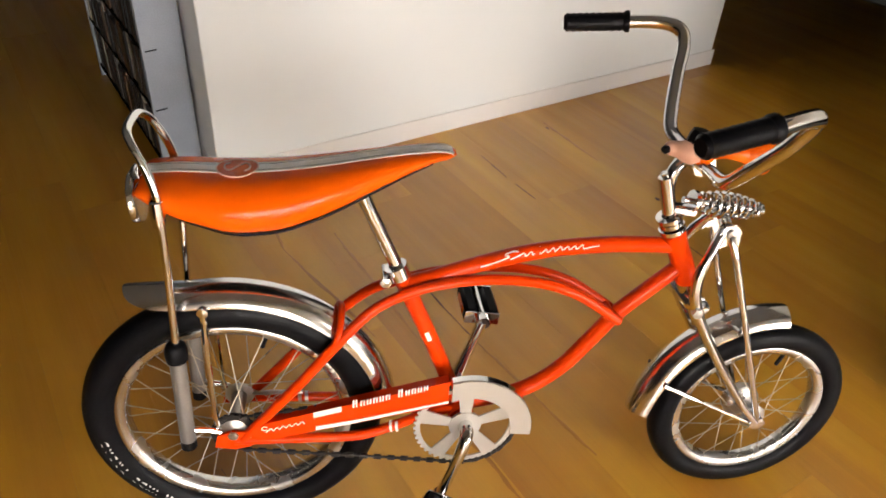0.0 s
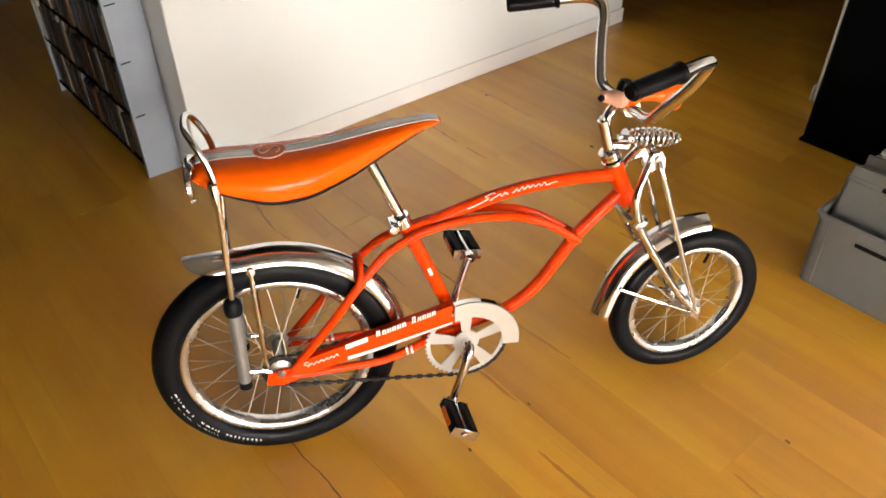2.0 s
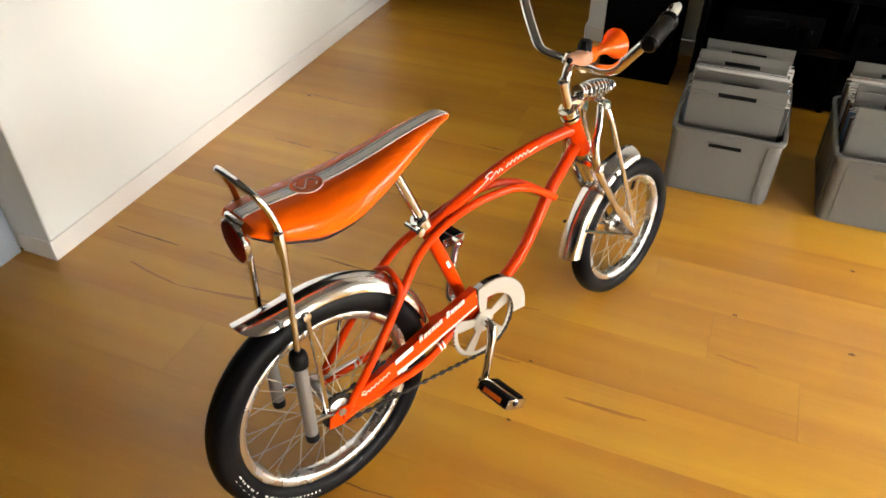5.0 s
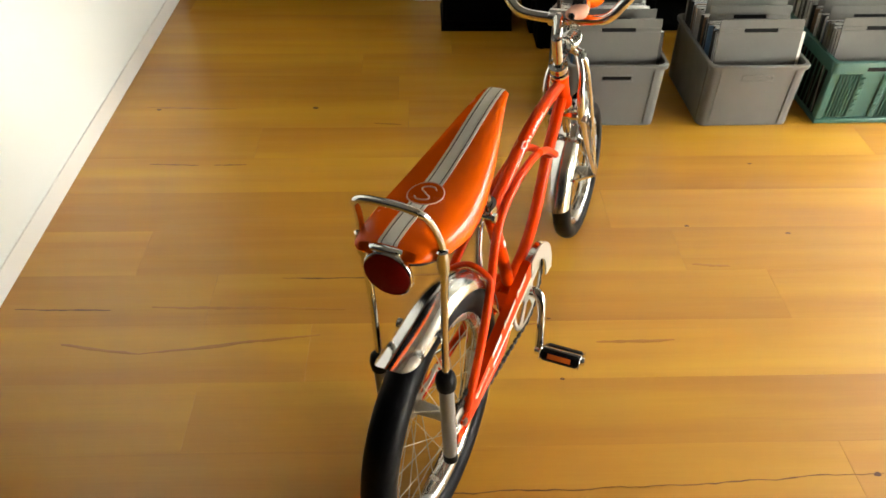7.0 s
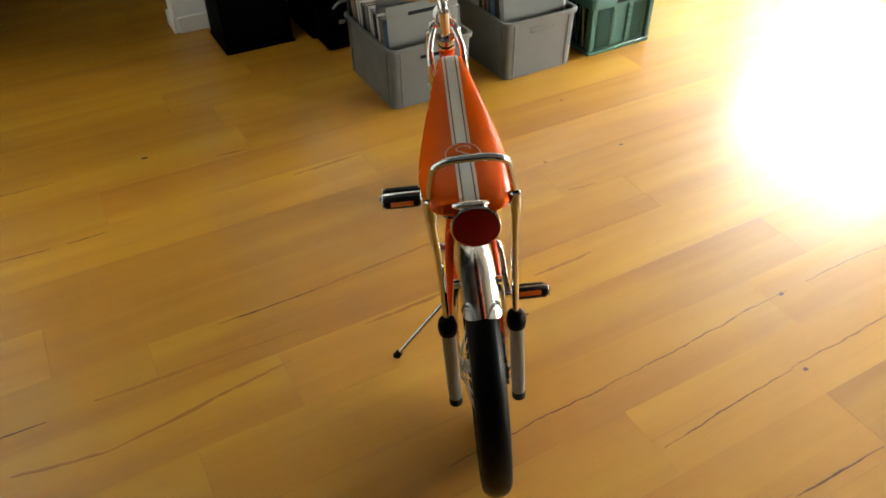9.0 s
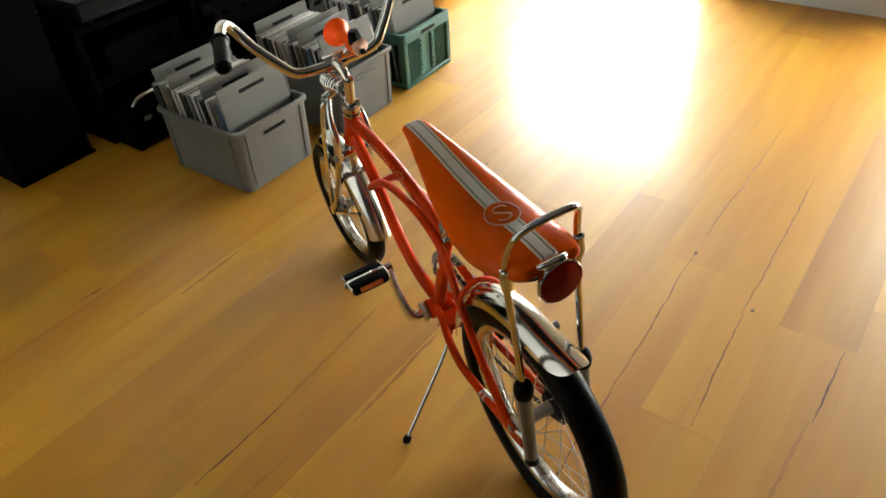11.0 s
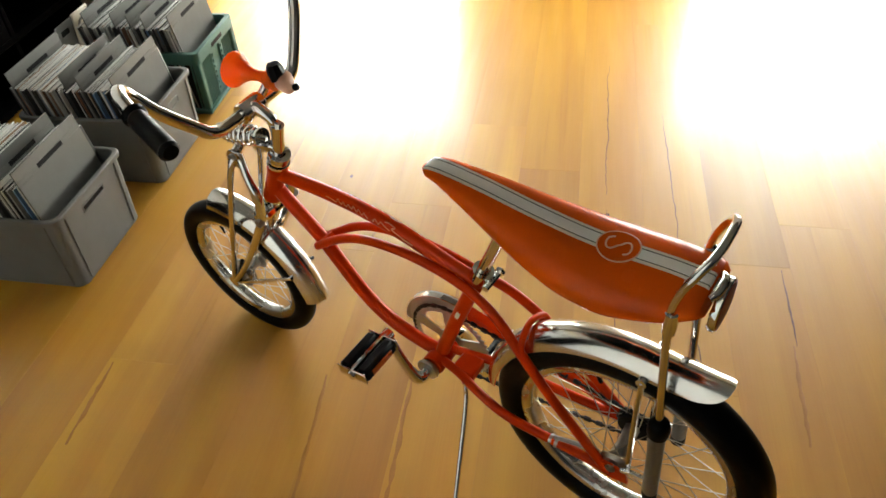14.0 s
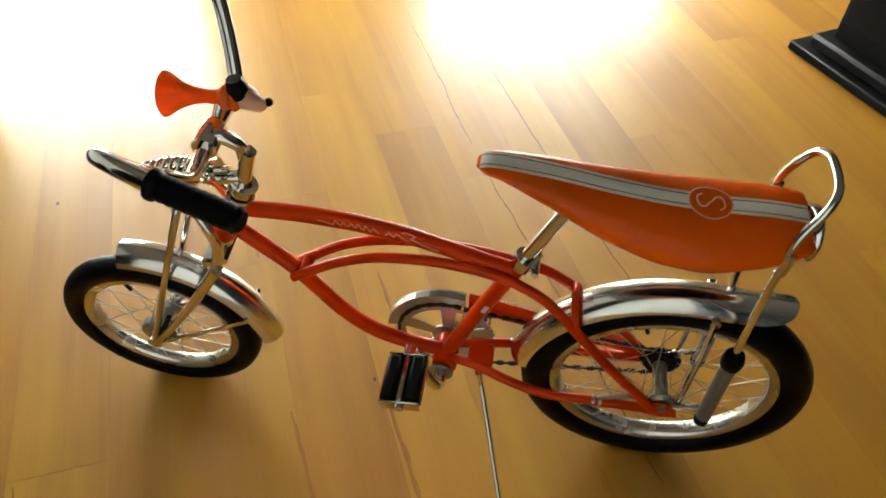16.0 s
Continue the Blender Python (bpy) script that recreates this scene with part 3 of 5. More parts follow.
def fill_crate(b, a_front, turn, seed, boards, lean=9.0, stop=0.40):
    """Records standing in a crate, leaning back, with grey boards between them."""
    rng = random.Random(seed)
    base = room(a_front + CRATE_L / 2, b, 0.012, turn)
    x = -CRATE_L / 2 + 0.030
    left = sorted(boards)
    while x < -CRATE_L / 2 + stop:
        tilt = lean + rng.uniform(-0.3, 0.3)
        if left and x + CRATE_L / 2 >= left[0]:
            left.pop(0)
            ob = new("record_divider", DIVIDER_MESH)
            ob.matrix_world = base @ pose(x, rng.uniform(-0.008, 0.008), 0, 0, tilt, rng.uniform(-0.25, 0.25))
            tagged(ob, "grey plastic divider board among records, its hand slot filled with a black shade sheet", "divider", "record dividers")
            slot = new("hand_slot", SLOT_SHADE_MESH)
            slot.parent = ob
            x += 0.007
            continue
        # Dark card weighted up, so the shade on the sides is partly colour.
        kind = rng.choices(range(5), [24, 40, 20, 10, 6])[0]
        thick = rng.choice([0.003, 0.0045, 0.006])
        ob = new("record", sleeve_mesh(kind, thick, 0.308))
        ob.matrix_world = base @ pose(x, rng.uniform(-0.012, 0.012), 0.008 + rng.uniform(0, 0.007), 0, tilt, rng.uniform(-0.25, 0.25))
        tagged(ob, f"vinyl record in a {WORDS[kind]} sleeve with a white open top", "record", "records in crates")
        x += thick + rng.choice([0.0003, 0.0005, 0.0008])


CRATES = [(-0.668, 1.466, 0.0), (-1.170, 1.462, 1.0), (-1.615, 1.482, 1.0)]
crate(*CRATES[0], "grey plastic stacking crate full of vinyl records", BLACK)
crate(*CRATES[1], "grey plastic stacking crate packed with records and dividers", GREY_BOX)
folding_crate(*CRATES[2])
fill_crate(*CRATES[0], 11, [0.02, 0.11, 0.28, 0.385])
fill_crate(*CRATES[1], 12, [0.02, 0.14, 0.20, 0.385])
fill_crate(*CRATES[2], 13, [0.02, 0.13, 0.18, 0.25, 0.36])

# a card with two openings, standing on the floor behind the crates
card = thing("card_sleeve", "grey card sleeve with dark openings standing behind a crate", "sleeve", room(2.02, -1.53, 0.002, 0) @ pose(0, 0, 0, 0, -5, 0))
sheet = Shape()
for y, z, sy, sz in ((0.055, 0.145, 0.11, 0.29), (0.014, 0.302, 0.028, 0.024), (0.096, 0.302, 0.028, 0.024), (0.055, 0.327, 0.11, 0.026)):
    sheet.box((0.004, sy, sz), pose(0, y, z), 0.0006)
part("card", sheet, DIVIDER, card)
# Black sheet added behind the card to paint the slot's shade.
part("backing", Shape().box((0.003, 0.105, 0.33), pose(0.0042, 0.055, 0.170), 0.0005), BLACK, card, "added black sheet that darkens the slot")
plate = part("plate", Shape().box((0.010, 0.105, 0.345), pose(0.0, -0.055, 0.1725), 0.004), CREAM, card, "cream plate with a round ring")
part("ring", Shape().lathe([(0.026, 0), (0.034, 0), (0.034, 0.006), (0.026, 0.006)], 28, pose(-0.0052, -0.055, 0.285, 0, -90, 0), True), SLEEVES[2], plate)
part("boss", Shape().lathe([(0.0, 0), (0.012, 0), (0.012, 0.005), (0.0, 0.006)], 16, pose(-0.0052, -0.055, 0.280, 0, -90, 0)), BLACK, plate)

# a pale cabinet on short feet near the window
cab = thing("low_cabinet", "pale grey cabinet on short dark feet by the window", "cabinet", room(2.25, -2.42))
part("carcass", Shape().box((0.60, 0.56, 0.62), pose(0, 0, 0.37), 0.004), CABINET, cab)
for y in (-0.14, 0.14):
    door = part("door", Shape().box((0.018, 0.27, 0.58), pose(-0.31, y, 0.37), 0.003), CABINET, cab)
    part("handle", Shape().box((0.012, 0.012, 0.10), pose(-0.326, y * 0.2, 0.5), 0.003), STEEL, door)
for x in (-0.26, 0.26):
    for y in (-0.24, 0.24):
        part("foot", Shape().lathe([(0.016, 0), (0.018, 0.03), (0.022, 0.06)], 14, pose(x, y, 0)), BLACK, cab)

# a dark cabinet on a stepped plinth at the back
dark = thing("dark_cabinet", "black-stained wooden cabinet on a stepped plinth", "cabinet", room(-1.334, -1.371, 0, 7.8) @ pose(0, 0.59, 0))
part("plinth", Shape().box((0.62, 1.18, 0.035), pose(-0.31, 0, 0.0175), 0.005), DARK_WOOD, dark)
part("step_moulding", Shape().box((0.57, 1.08, 0.05), pose(-0.32, 0, 0.06), 0.012), DARK_WOOD, dark)
part("carcass", Shape().box((0.48, 0.98, 0.95), pose(-0.33, 0, 0.56), 0.006), DARK_WOOD, dark)
for y in (-0.24, 0.24):
    door = part("door", Shape().box((0.02, 0.45, 0.82), pose(-0.082, y, 0.57), 0.004), DARK_WOOD, dark)
    part("door_panel", Shape().box((0.012, 0.33, 0.68), pose(-0.068, y, 0.57), 0.006), DARK_WOOD, door)
    part("knob", Shape().lathe([(0.006, 0), (0.006, 0.012), (0.013, 0.018), (0.0, 0.028)], 14, pose(-0.072, y * 0.16, 0.62, 0, 90, 0)), STEEL, door)
part("top", Shape().box((0.54, 1.06, 0.03), pose(-0.33, 0, 1.05), 0.006), DARK_WOOD, dark)


# ---- the disc shelf at the wall's end ----
def disc_shelf():
    """A shallow rack for cases; its narrow side shows to the room."""
    rack = thing("disc_shelf", "tall grey-blue painted shelf for discs against the wall end", "shelf", room(0.268, 1.325))
    L, D, H = 0.95, 0.128, 1.75
    part("side_panel", Shape().box((D, 0.018, H), pose(0, 0.009, H / 2), 0.002), RACK_GREY, rack)
    part("side_panel", Shape().box((D, 0.018, H), pose(0, L - 0.009, H / 2), 0.002), RACK_GREY, rack)
    part("back_panel", Shape().box((0.006, L - 0.036, H - 0.05), pose(D / 2 - 0.004, L / 2, H / 2), 0.001), BLACK_WOOD, rack)
    for k in range(9):
        part("shelf", Shape().box((D - 0.012, L - 0.038, 0.012), pose(-0.004, L / 2, 0.05 + 0.195 * k), 0.001), BLACK_WOOD, rack)
        if 0 < k < 5:
            part("pin", Shape().tube([(-0.055, -0.003, 0.05 + 0.195 * k), (-0.02, -0.003, 0.052 + 0.195 * k)], 0.002, 8), BLACK, rack)
    return rack


disc_shelf()
rng = random.Random(5)
CASE_MESHES = {}
CASE_MATS = [
    plain("black_case_spine", (0.008, 0.008, 0.009), 0.4, vary=0.2, random_tone=0.4),
    plain("charcoal_case_spine", (0.022, 0.020, 0.020), 0.4, vary=0.2, random_tone=0.4),
    plain("grey_case_spine", (0.11, 0.105, 0.10), 0.45, vary=0.15, random_tone=0.5),
    plain("brown_case_spine", (0.10, 0.048, 0.020), 0.45, vary=0.2, random_tone=0.6),
    plain("cream_case_spine", (0.34, 0.31, 0.25), 0.45, vary=0.1, random_tone=0.5),
    plain("blue_case_spine", (0.05, 0.17, 0.36), 0.45, vary=0.1, random_tone=0.3),
]
CASE_WORDS = ["black", "charcoal", "grey", "brown", "cream", "blue"]
for row in range(5):
    y = 0.03
    while y < 0.90:
        thick = rng.choice([0.011, 0.015, 0.015, 0.022, 0.03])
        tall = rng.choice([0.14, 0.165, 0.176])
        kind = rng.choices(range(6), [34, 26, 10, 22, 4, 2])[0]
        if row == 1 and y < 0.05:
            kind, thick, tall = 5, 0.022, 0.165
        key = (thick, tall, kind)
        if key not in CASE_MESHES:
            CASE_MESHES[key] = Shape().box((0.10, thick, tall), pose(0, 0, tall / 2), 0.001).mesh("disc_case", CASE_MATS[kind])
        ob = new("disc_case", CASE_MESHES[key])
        ob.matrix_world = room(0.268, 1.325) @ pose(-0.008 + rng.uniform(-0.004, 0.004), y + thick / 2, 0.057 + 0.195 * row, rng.uniform(-1, 1), 0, 0)
        tagged(ob, f"{CASE_WORDS[kind]} plastic disc case standing on a shelf", "disc case", "cases on the shelf")
        y += thick + rng.choice([0.001, 0.002, 0.004])


# ---- the bicycle: x forward, y to its left, z up in its own plane ----
LEAN_LEFT = 4.5
YAW = 0.75
STEER = -1.6
bicycle = thing("bicycle", "orange-red banana-seat bicycle with chrome springer fork on its kickstand", "bicycle", pose(0, -0.018, 0, -LEAN_LEFT, 0, YAW))
HEAD_TOP, HEAD_BOTTOM = Vector((0.757, 0, 0.626)), Vector((0.805, 0, 0.524))
AXIS = (HEAD_TOP - HEAD_BOTTOM).normalized()
TURNED = Matrix.Translation(HEAD_BOTTOM) @ Matrix.Rotation(radians(-STEER), 4, AXIS) @ Matrix.Translation(-HEAD_BOTTOM)
ALONG_HEAD = AXIS.to_track_quat("Z", "Y").to_matrix().to_4x4()
SIDE = pose(0, 0, 0, 90, 0, 0)  # turns z to -y: lathe axes across the bicycle


def across(x, y, z):
    """A pose whose z axis points to the bicycle's right side."""
    return pose(x, y, z) @ SIDE


def both(points):
    return [points, [(x, -y, z) for x, y, z in points]]


# frame
frame_shape = Shape()
frame_shape.tube([(0.772, 0, 0.597), (0.66, 0, 0.603), (0.56, 0, 0.599), (0.48, 0, 0.586), (0.40, 0, 0.565), (0.34, 0, 0.546), (0.292, 0, 0.535)], 0.0145, 14)
frame_shape.tube([(0.787, 0, 0.555), (0.735, 0, 0.505), (0.688, 0, 0.458), (0.648, 0, 0.402), (0.608, 0, 0.346), (0.566, 0, 0.305), (0.52, 0, 0.278), (0.46, 0, 0.262), (0.404, 0, 0.255)], 0.0148, 14)
frame_shape.tube([(0.284, 0, 0.562), (0.345, 0, 0.410), (0.404, 0, 0.25)], 0.0148, 14)
for line in both([(0.684, 0.0185, 0.449), (0.660, 0.019, 0.468), (0.60, 0.02, 0.511), (0.535, 0.02, 0.539), (0.46, 0.02, 0.551), (0.40, 0.02, 0.551), (0.34, 0.021, 0.543), (0.288, 0.024, 0.528), (0.235, 0.033, 0.502), (0.175, 0.046, 0.440), (0.11, 0.052, 0.358), (0.012, 0.056, 0.245)]):
    frame_shape.tube(line, 0.0092, 12)
for line in both([(0.0, 0.056, 0.247), (0.12, 0.054, 0.240), (0.21, 0.052, 0.236), (0.28, 0.042, 0.247), (0.34, 0.026, 0.256), (0.395, 0.016, 0.256)]):
    frame_shape.tube(line, 0.0095, 12)
frame_shape.lathe([(0.0, -0.034), (0.023, -0.034), (0.0245, -0.031), (0.0245, 0.031), (0.023, 0.034), (0.0, 0.034)], 24, across(0.404, 0, 0.245))
for y in (-0.058, 0.058):
    frame_shape.plate([(-0.035, 0.235), (-0.028, 0.262), (0.0, 0.272), (0.03, 0.266), (0.045, 0.25), (0.03, 0.234), (0.0, 0.228)], 0.005, pose(0, y + 0.0025, 0) @ SIDE)
# bridge over the mudguard and the kickstand lug
frame_shape.tube([(0.178, -0.047, 0.446), (0.186, -0.040, 0.470), (0.190, 0, 0.489), (0.186, 0.040, 0.470), (0.178, 0.047, 0.446)], 0.006, 10)
frame_shape.box((0.05, 0.05, 0.024), pose(0.335, 0.0, 0.252), 0.004)
frame_shape.lathe([(0.008, 0), (0.008, 0.035), (0.006, 0.038)], 12, pose(0.335, 0.016, 0.212))
frame_shape.tube([(0.664, -0.02, 0.462), (0.664, 0.02, 0.462)], 0.011, 12)
frame_shape.lathe([(0.0165, -0.056), (0.021, -0.056), (0.0215, -0.044), (0.0195, -0.038), (0.0195, 0.038), (0.0215, 0.044), (0.021, 0.056), (0.0165, 0.056)], 24, Matrix.Translation((HEAD_TOP + HEAD_BOTTOM) / 2) @ ALONG_HEAD, True)
frame_part = part("frame", frame_shape, RED, bicycle, "glossy orange-red curved cantilever frame")


def script_marks(start, end, height, offset, count, seed):
    """An illegible pale scribble: one slanted wavy line with a tall first stroke."""
    rng = random.Random(seed)
    a, b = Vector(start), Vector(end)
    d = (b - a).normalized()
    up = Vector((-d.z, 0, d.x))
    step = (b - a) / (count + 1)
    side = Vector((0, offset, 0))
    line = [a + side + up * height * 0.75 + d * height * 0.75, a + side + up * height + d * height * 0.35, a + side + up * height * 0.55, a + side + step * 0.9 + up * height * 0.25, a + side + step * 0.5]
    for k in range(count):
        foot = a + side + step * (k + 1.3)
        tall = height * rng.uniform(0.42, 0.60)
        line += [foot + up * tall + d * tall * 0.3, foot + step * 0.4 + up * height * 0.04]
    return Shape().tube(line, 0.0010, 6, 3)


TOP_TUBE = [(0.292, 0.535), (0.34, 0.546), (0.40, 0.565), (0.48, 0.586), (0.56, 0.599), (0.66, 0.603), (0.772, 0.597)]


def tube_script(side):
    """An illegible pale script: a long swash, a tall looped first stroke and small even waves, laid on the tube's flank."""
    rng = random.Random(3)
    flow = [(-0.030, 0.05), (-0.012, 0.10), (0.004, 0.22), (0.018, 0.42), (0.014, 0.62), (0.012, 0.85), (0.026, 1.0), (0.034, 0.82)]
    waves = [(0.020, 0.05), (0.032, 0.25)]
    for k in range(9):
        x = 0.040 + 0.0125 * k
        tall = 1.0 if k == 2 else rng.uniform(0.5, 0.62)
        waves += [(x + 0.006 * tall, tall), (x + 0.0055, 0.08)]
    waves += [(0.160, 0.25), (0.172, 0.30)]
    out = Shape()
    for line, r in ((flow, 0.0013), (waves, 0.0011)):
        pts = []
        for x, up in line:
            x += 0.452
            a = radians(12 + 52 * up)
            z = float(np.interp(x, [p[0] for p in TOP_TUBE], [p[1] for p in TOP_TUBE]))
            pts.append((x, side * 0.0147 * math.cos(a), z + 0.0147 * math.sin(a)))
        out.tube(pts, r, 6, 3)
    return out


# The left script is a darker orange than the right one.
for y, paint in ((-1, WHITE), (1, DEEP_PEACH)):
    part("script", tube_script(y), paint, frame_part, "pale painted script mark")
for y in (-0.0152, 0.0152):
    part("badge", Shape().box((0.008, 0.002, 0.020), pose(0.337, y, 0.43, 0, -20, 0), 0.0005), WHITE, frame_part)


def wheel(name, x, z, tyre_r, section, rim_r, spokes, width, m=None, label=""):
    """A spoked wheel: hub, tyre, chrome rim and crossed spokes."""
    place = (m or Matrix()) @ across(x, 0, z)
    hub = Shape()
    w = width
    hub.lathe([(0.0, -w), (0.005, -w), (0.005, -w + 0.012), (0.018, -w + 0.012), (0.021, -w + 0.016), (0.027, -w + 0.018), (0.027, -w + 0.021), (0.015, -w + 0.026), (0.013, 0.0), (0.015, w - 0.026), (0.027, w - 0.021), (0.027, w - 0.018), (0.02, w - 0.014), (0.005, w - 0.012), (0.005, w), (0.0, w)], 24, place)
    for s in (-1, 1):
        hub.lathe([(0.0, 0), (0.0095, 0), (0.0095, 0.008), (0.0, 0.009)], 6, place @ pose(0, 0, s * (w - 0.006) - 0.004))
    ob = part(name, hub, STEEL, bicycle, label)
    mid, sw = tyre_r - section, section
    prof = []
    for k in range(20):
        a = 2 * math.pi * k / 20
        flat = abs(math.cos(a)) ** 0.8 * (1 if math.cos(a) > 0 else -1)
        prof.append((mid + sw * flat, sw * 1.02 * math.sin(a)))
    part("tyre", Shape().lathe(prof, 72, place, True), RUBBER, ob, "black rubber tyre")
    h = section * 0.66
    half = [(rim_r - 0.016, 0.0), (rim_r - 0.015, h * 0.5), (rim_r - 0.011, h * 0.82), (rim_r - 0.005, h * 0.94), (rim_r + 0.003, h), (rim_r + 0.005, h - 0.001), (rim_r + 0.004, h - 0.003), (rim_r - 0.004, h * 0.72), (rim_r - 0.009, h * 0.4), (rim_r - 0.010, 0.0)]
    other = [(r, -d) for r, d in half[1:-1]]
    part("rim", Shape().lathe(half + other[::-1], 72, place, True), RIM, ob, "chromed steel rim")
    for side in (-1, 1):
        for k in range(spokes // 2):
            a = 2 * math.pi * (2 * k + (side > 0)) / spokes
            swing = 0.95 if k % 2 else -0.95
            p = (0.025 * math.cos(a + swing), 0.025 * math.sin(a + swing), side * (w - 0.020))
            q = ((rim_r - 0.016) * math.cos(a), (rim_r - 0.016) * math.sin(a), side * 0.004)
            part("spoke", Shape().tube([p, q], 0.0009, 6, m=place), SPOKE, ob)
    valve = Shape().tube([((rim_r - 0.015) * math.cos(1.2), (rim_r - 0.015) * math.sin(1.2), 0), ((rim_r - 0.045) * math.cos(1.2), (rim_r - 0.045) * math.sin(1.2), 0)], 0.004, 8, m=place)
    part("valve", valve, BLACK, ob)
    return ob


REAR = (0.000, 0.2625)
FRONT = (1.003, 0.199)
rear_wheel = wheel("rear_wheel", *REAR, 0.2672, 0.0305, 0.205, 36, 0.066, label="rear wheel with coaster hub and wide smooth tyre")
front_wheel = wheel("front_wheel", *FRONT, 0.2065, 0.0250, 0.157, 28, 0.052, TURNED, "small front wheel with drum hub and black tyre")
# sprocket, drum and brake arm
cog = []
for k in range(36):
    a, r = 2 * math.pi * k / 36, 0.036 + (0.004 if k % 2 else 0)
    cog.append((r * math.cos(a), r * math.sin(a)))
part("sprocket", Shape().plate(cog, 0.003, across(REAR[0], -0.046, REAR[1])), CHAIN, rear_wheel)
part("sprocket_cover", Shape().lathe([(0.0, 0), (0.03, 0), (0.034, 0.006), (0.02, 0.014), (0.0, 0.015)], 24, across(REAR[0], -0.034, REAR[1])), BLACK, rear_wheel)
part("drum", Shape().lathe([(0.0, -0.03), (0.036, -0.03), (0.038, -0.027), (0.038, -0.012), (0.03, -0.006), (0.014, 0.0)], 28, TURNED @ across(*(FRONT[0], 0, FRONT[1])) @ pose(0, 0, 0)), STEEL, front_wheel, "steel brake drum")
part("brake_arm", Shape().tube([(1.0, 0.036, 0.20), (0.975, 0.038, 0.245), (0.955, 0.04, 0.285)], [0.007, 0.006, 0.005], 8, m=TURNED), BLACK, front_wheel)
# worn white lettering on the rear tyre; the third word cannot be read
def tyre_place(angle, r=0.2345):
    a = radians(angle)
    right, up = Vector((math.sin(a), 0, -math.cos(a))), Vector((math.cos(a), 0, math.sin(a)))
    out = Vector((0, -1, 0))
    m = Matrix((right, up, out)).transposed().to_4x4()
    m.translation = Vector((REAR[0] + r * math.cos(a), -0.0302, REAR[1] + r * math.sin(a)))
    return m


part("lettering", lettering("WIDE TREAD", 0.017, [tyre_place(a) for a in (224.5, 221.3, 218.0, 214.2, 211, 206.5, 202, 197.6, 193, 188.4)]), WHITE, rear_wheel, "worn white letters on the tyre wall")
tyre_marks = Shape()
for k in range(9):
    tyre_marks.box((0.0035, 0.0095, 0.0012), tyre_place(231 + 2.5 * k) @ pose(0, 0, 0, 0, 0, 12 * (k % 2)), 0)
part("lettering", tyre_marks, SILVER, rear_wheel, "worn pale marks on the tyre wall")


def mudguard(name, centre, radius, a0, a1, half, depth, flare, m=None, label="", cut=0.0):
    """A chromed mudguard: a ridged half-round section swept along an arc; flare lifts its end."""
    sec = []
    for k in range(25):
        s = math.sin(math.pi / 2 * (-1 + 2 * k / 24))
        drop = depth * (1 - math.sqrt(max(0.0, 1 - 0.985 * s * s)))
        ridge = 0.0015 * math.exp(-(s / 0.2) ** 2)
        sec.append((s * half, -drop + ridge, drop / depth))
    thick = 0.0016
    loop = sec + [(s * 0.965, d - thick, e) for s, d, e in reversed(sec)]
    rings = []
    steps = 44
    for i in range(steps + 1):
        f = i / steps
        ring = []
        for s, d, e in loop:
            a = radians(a0 + (a1 - a0 - cut * e * e * f ** 6) * f)
            r = radius + d + flare * (1 - 0.4 * e) * max(0.0, (f - 0.79) / 0.21) ** 2
            ring.append((centre[0] + r * math.cos(a), s, centre[1] + r * math.sin(a)))
        rings.append(ring)
    return part(name, Shape().loft(rings, m=m), OLD_CHROME, bicycle, label)


rear_guard = mudguard("rear_mudguard", REAR, 0.292, 6, 117.5, 0.036, 0.034, 0.034, label="chromed rear mudguard with a lifted tail", cut=8.0)
for y in (-0.052, 0.052):
    s = 1 if y > 0 else -1
    st = Shape().tube([(-0.028, y, 0.27), (-0.026, y * 0.95, 0.42), (-0.024, y * 0.78, 0.522)], 0.0055, 8)
    st.lathe([(0.0, -0.004), (0.009, -0.004), (0.009, 0.004), (0.0, 0.005)], 12, across(-0.024, y * 0.78, 0.522))
    part("stay", st, CHROME, rear_guard)
front_guard = mudguard("front_mudguard", (0.996, 0.205), 0.246, 84, 176, 0.034, 0.032, 0.008, TURNED, "chromed front mudguard under the springer fork")
for y in (-0.040, 0.040):
    st = Shape().tube([(1.0, y * 1.15, 0.19), (0.90, y * 1.1, 0.245), (0.792, y * 0.92, 0.303)], 0.0045, 8, m=TURNED)
    part("stay", st, CHROME, front_guard)

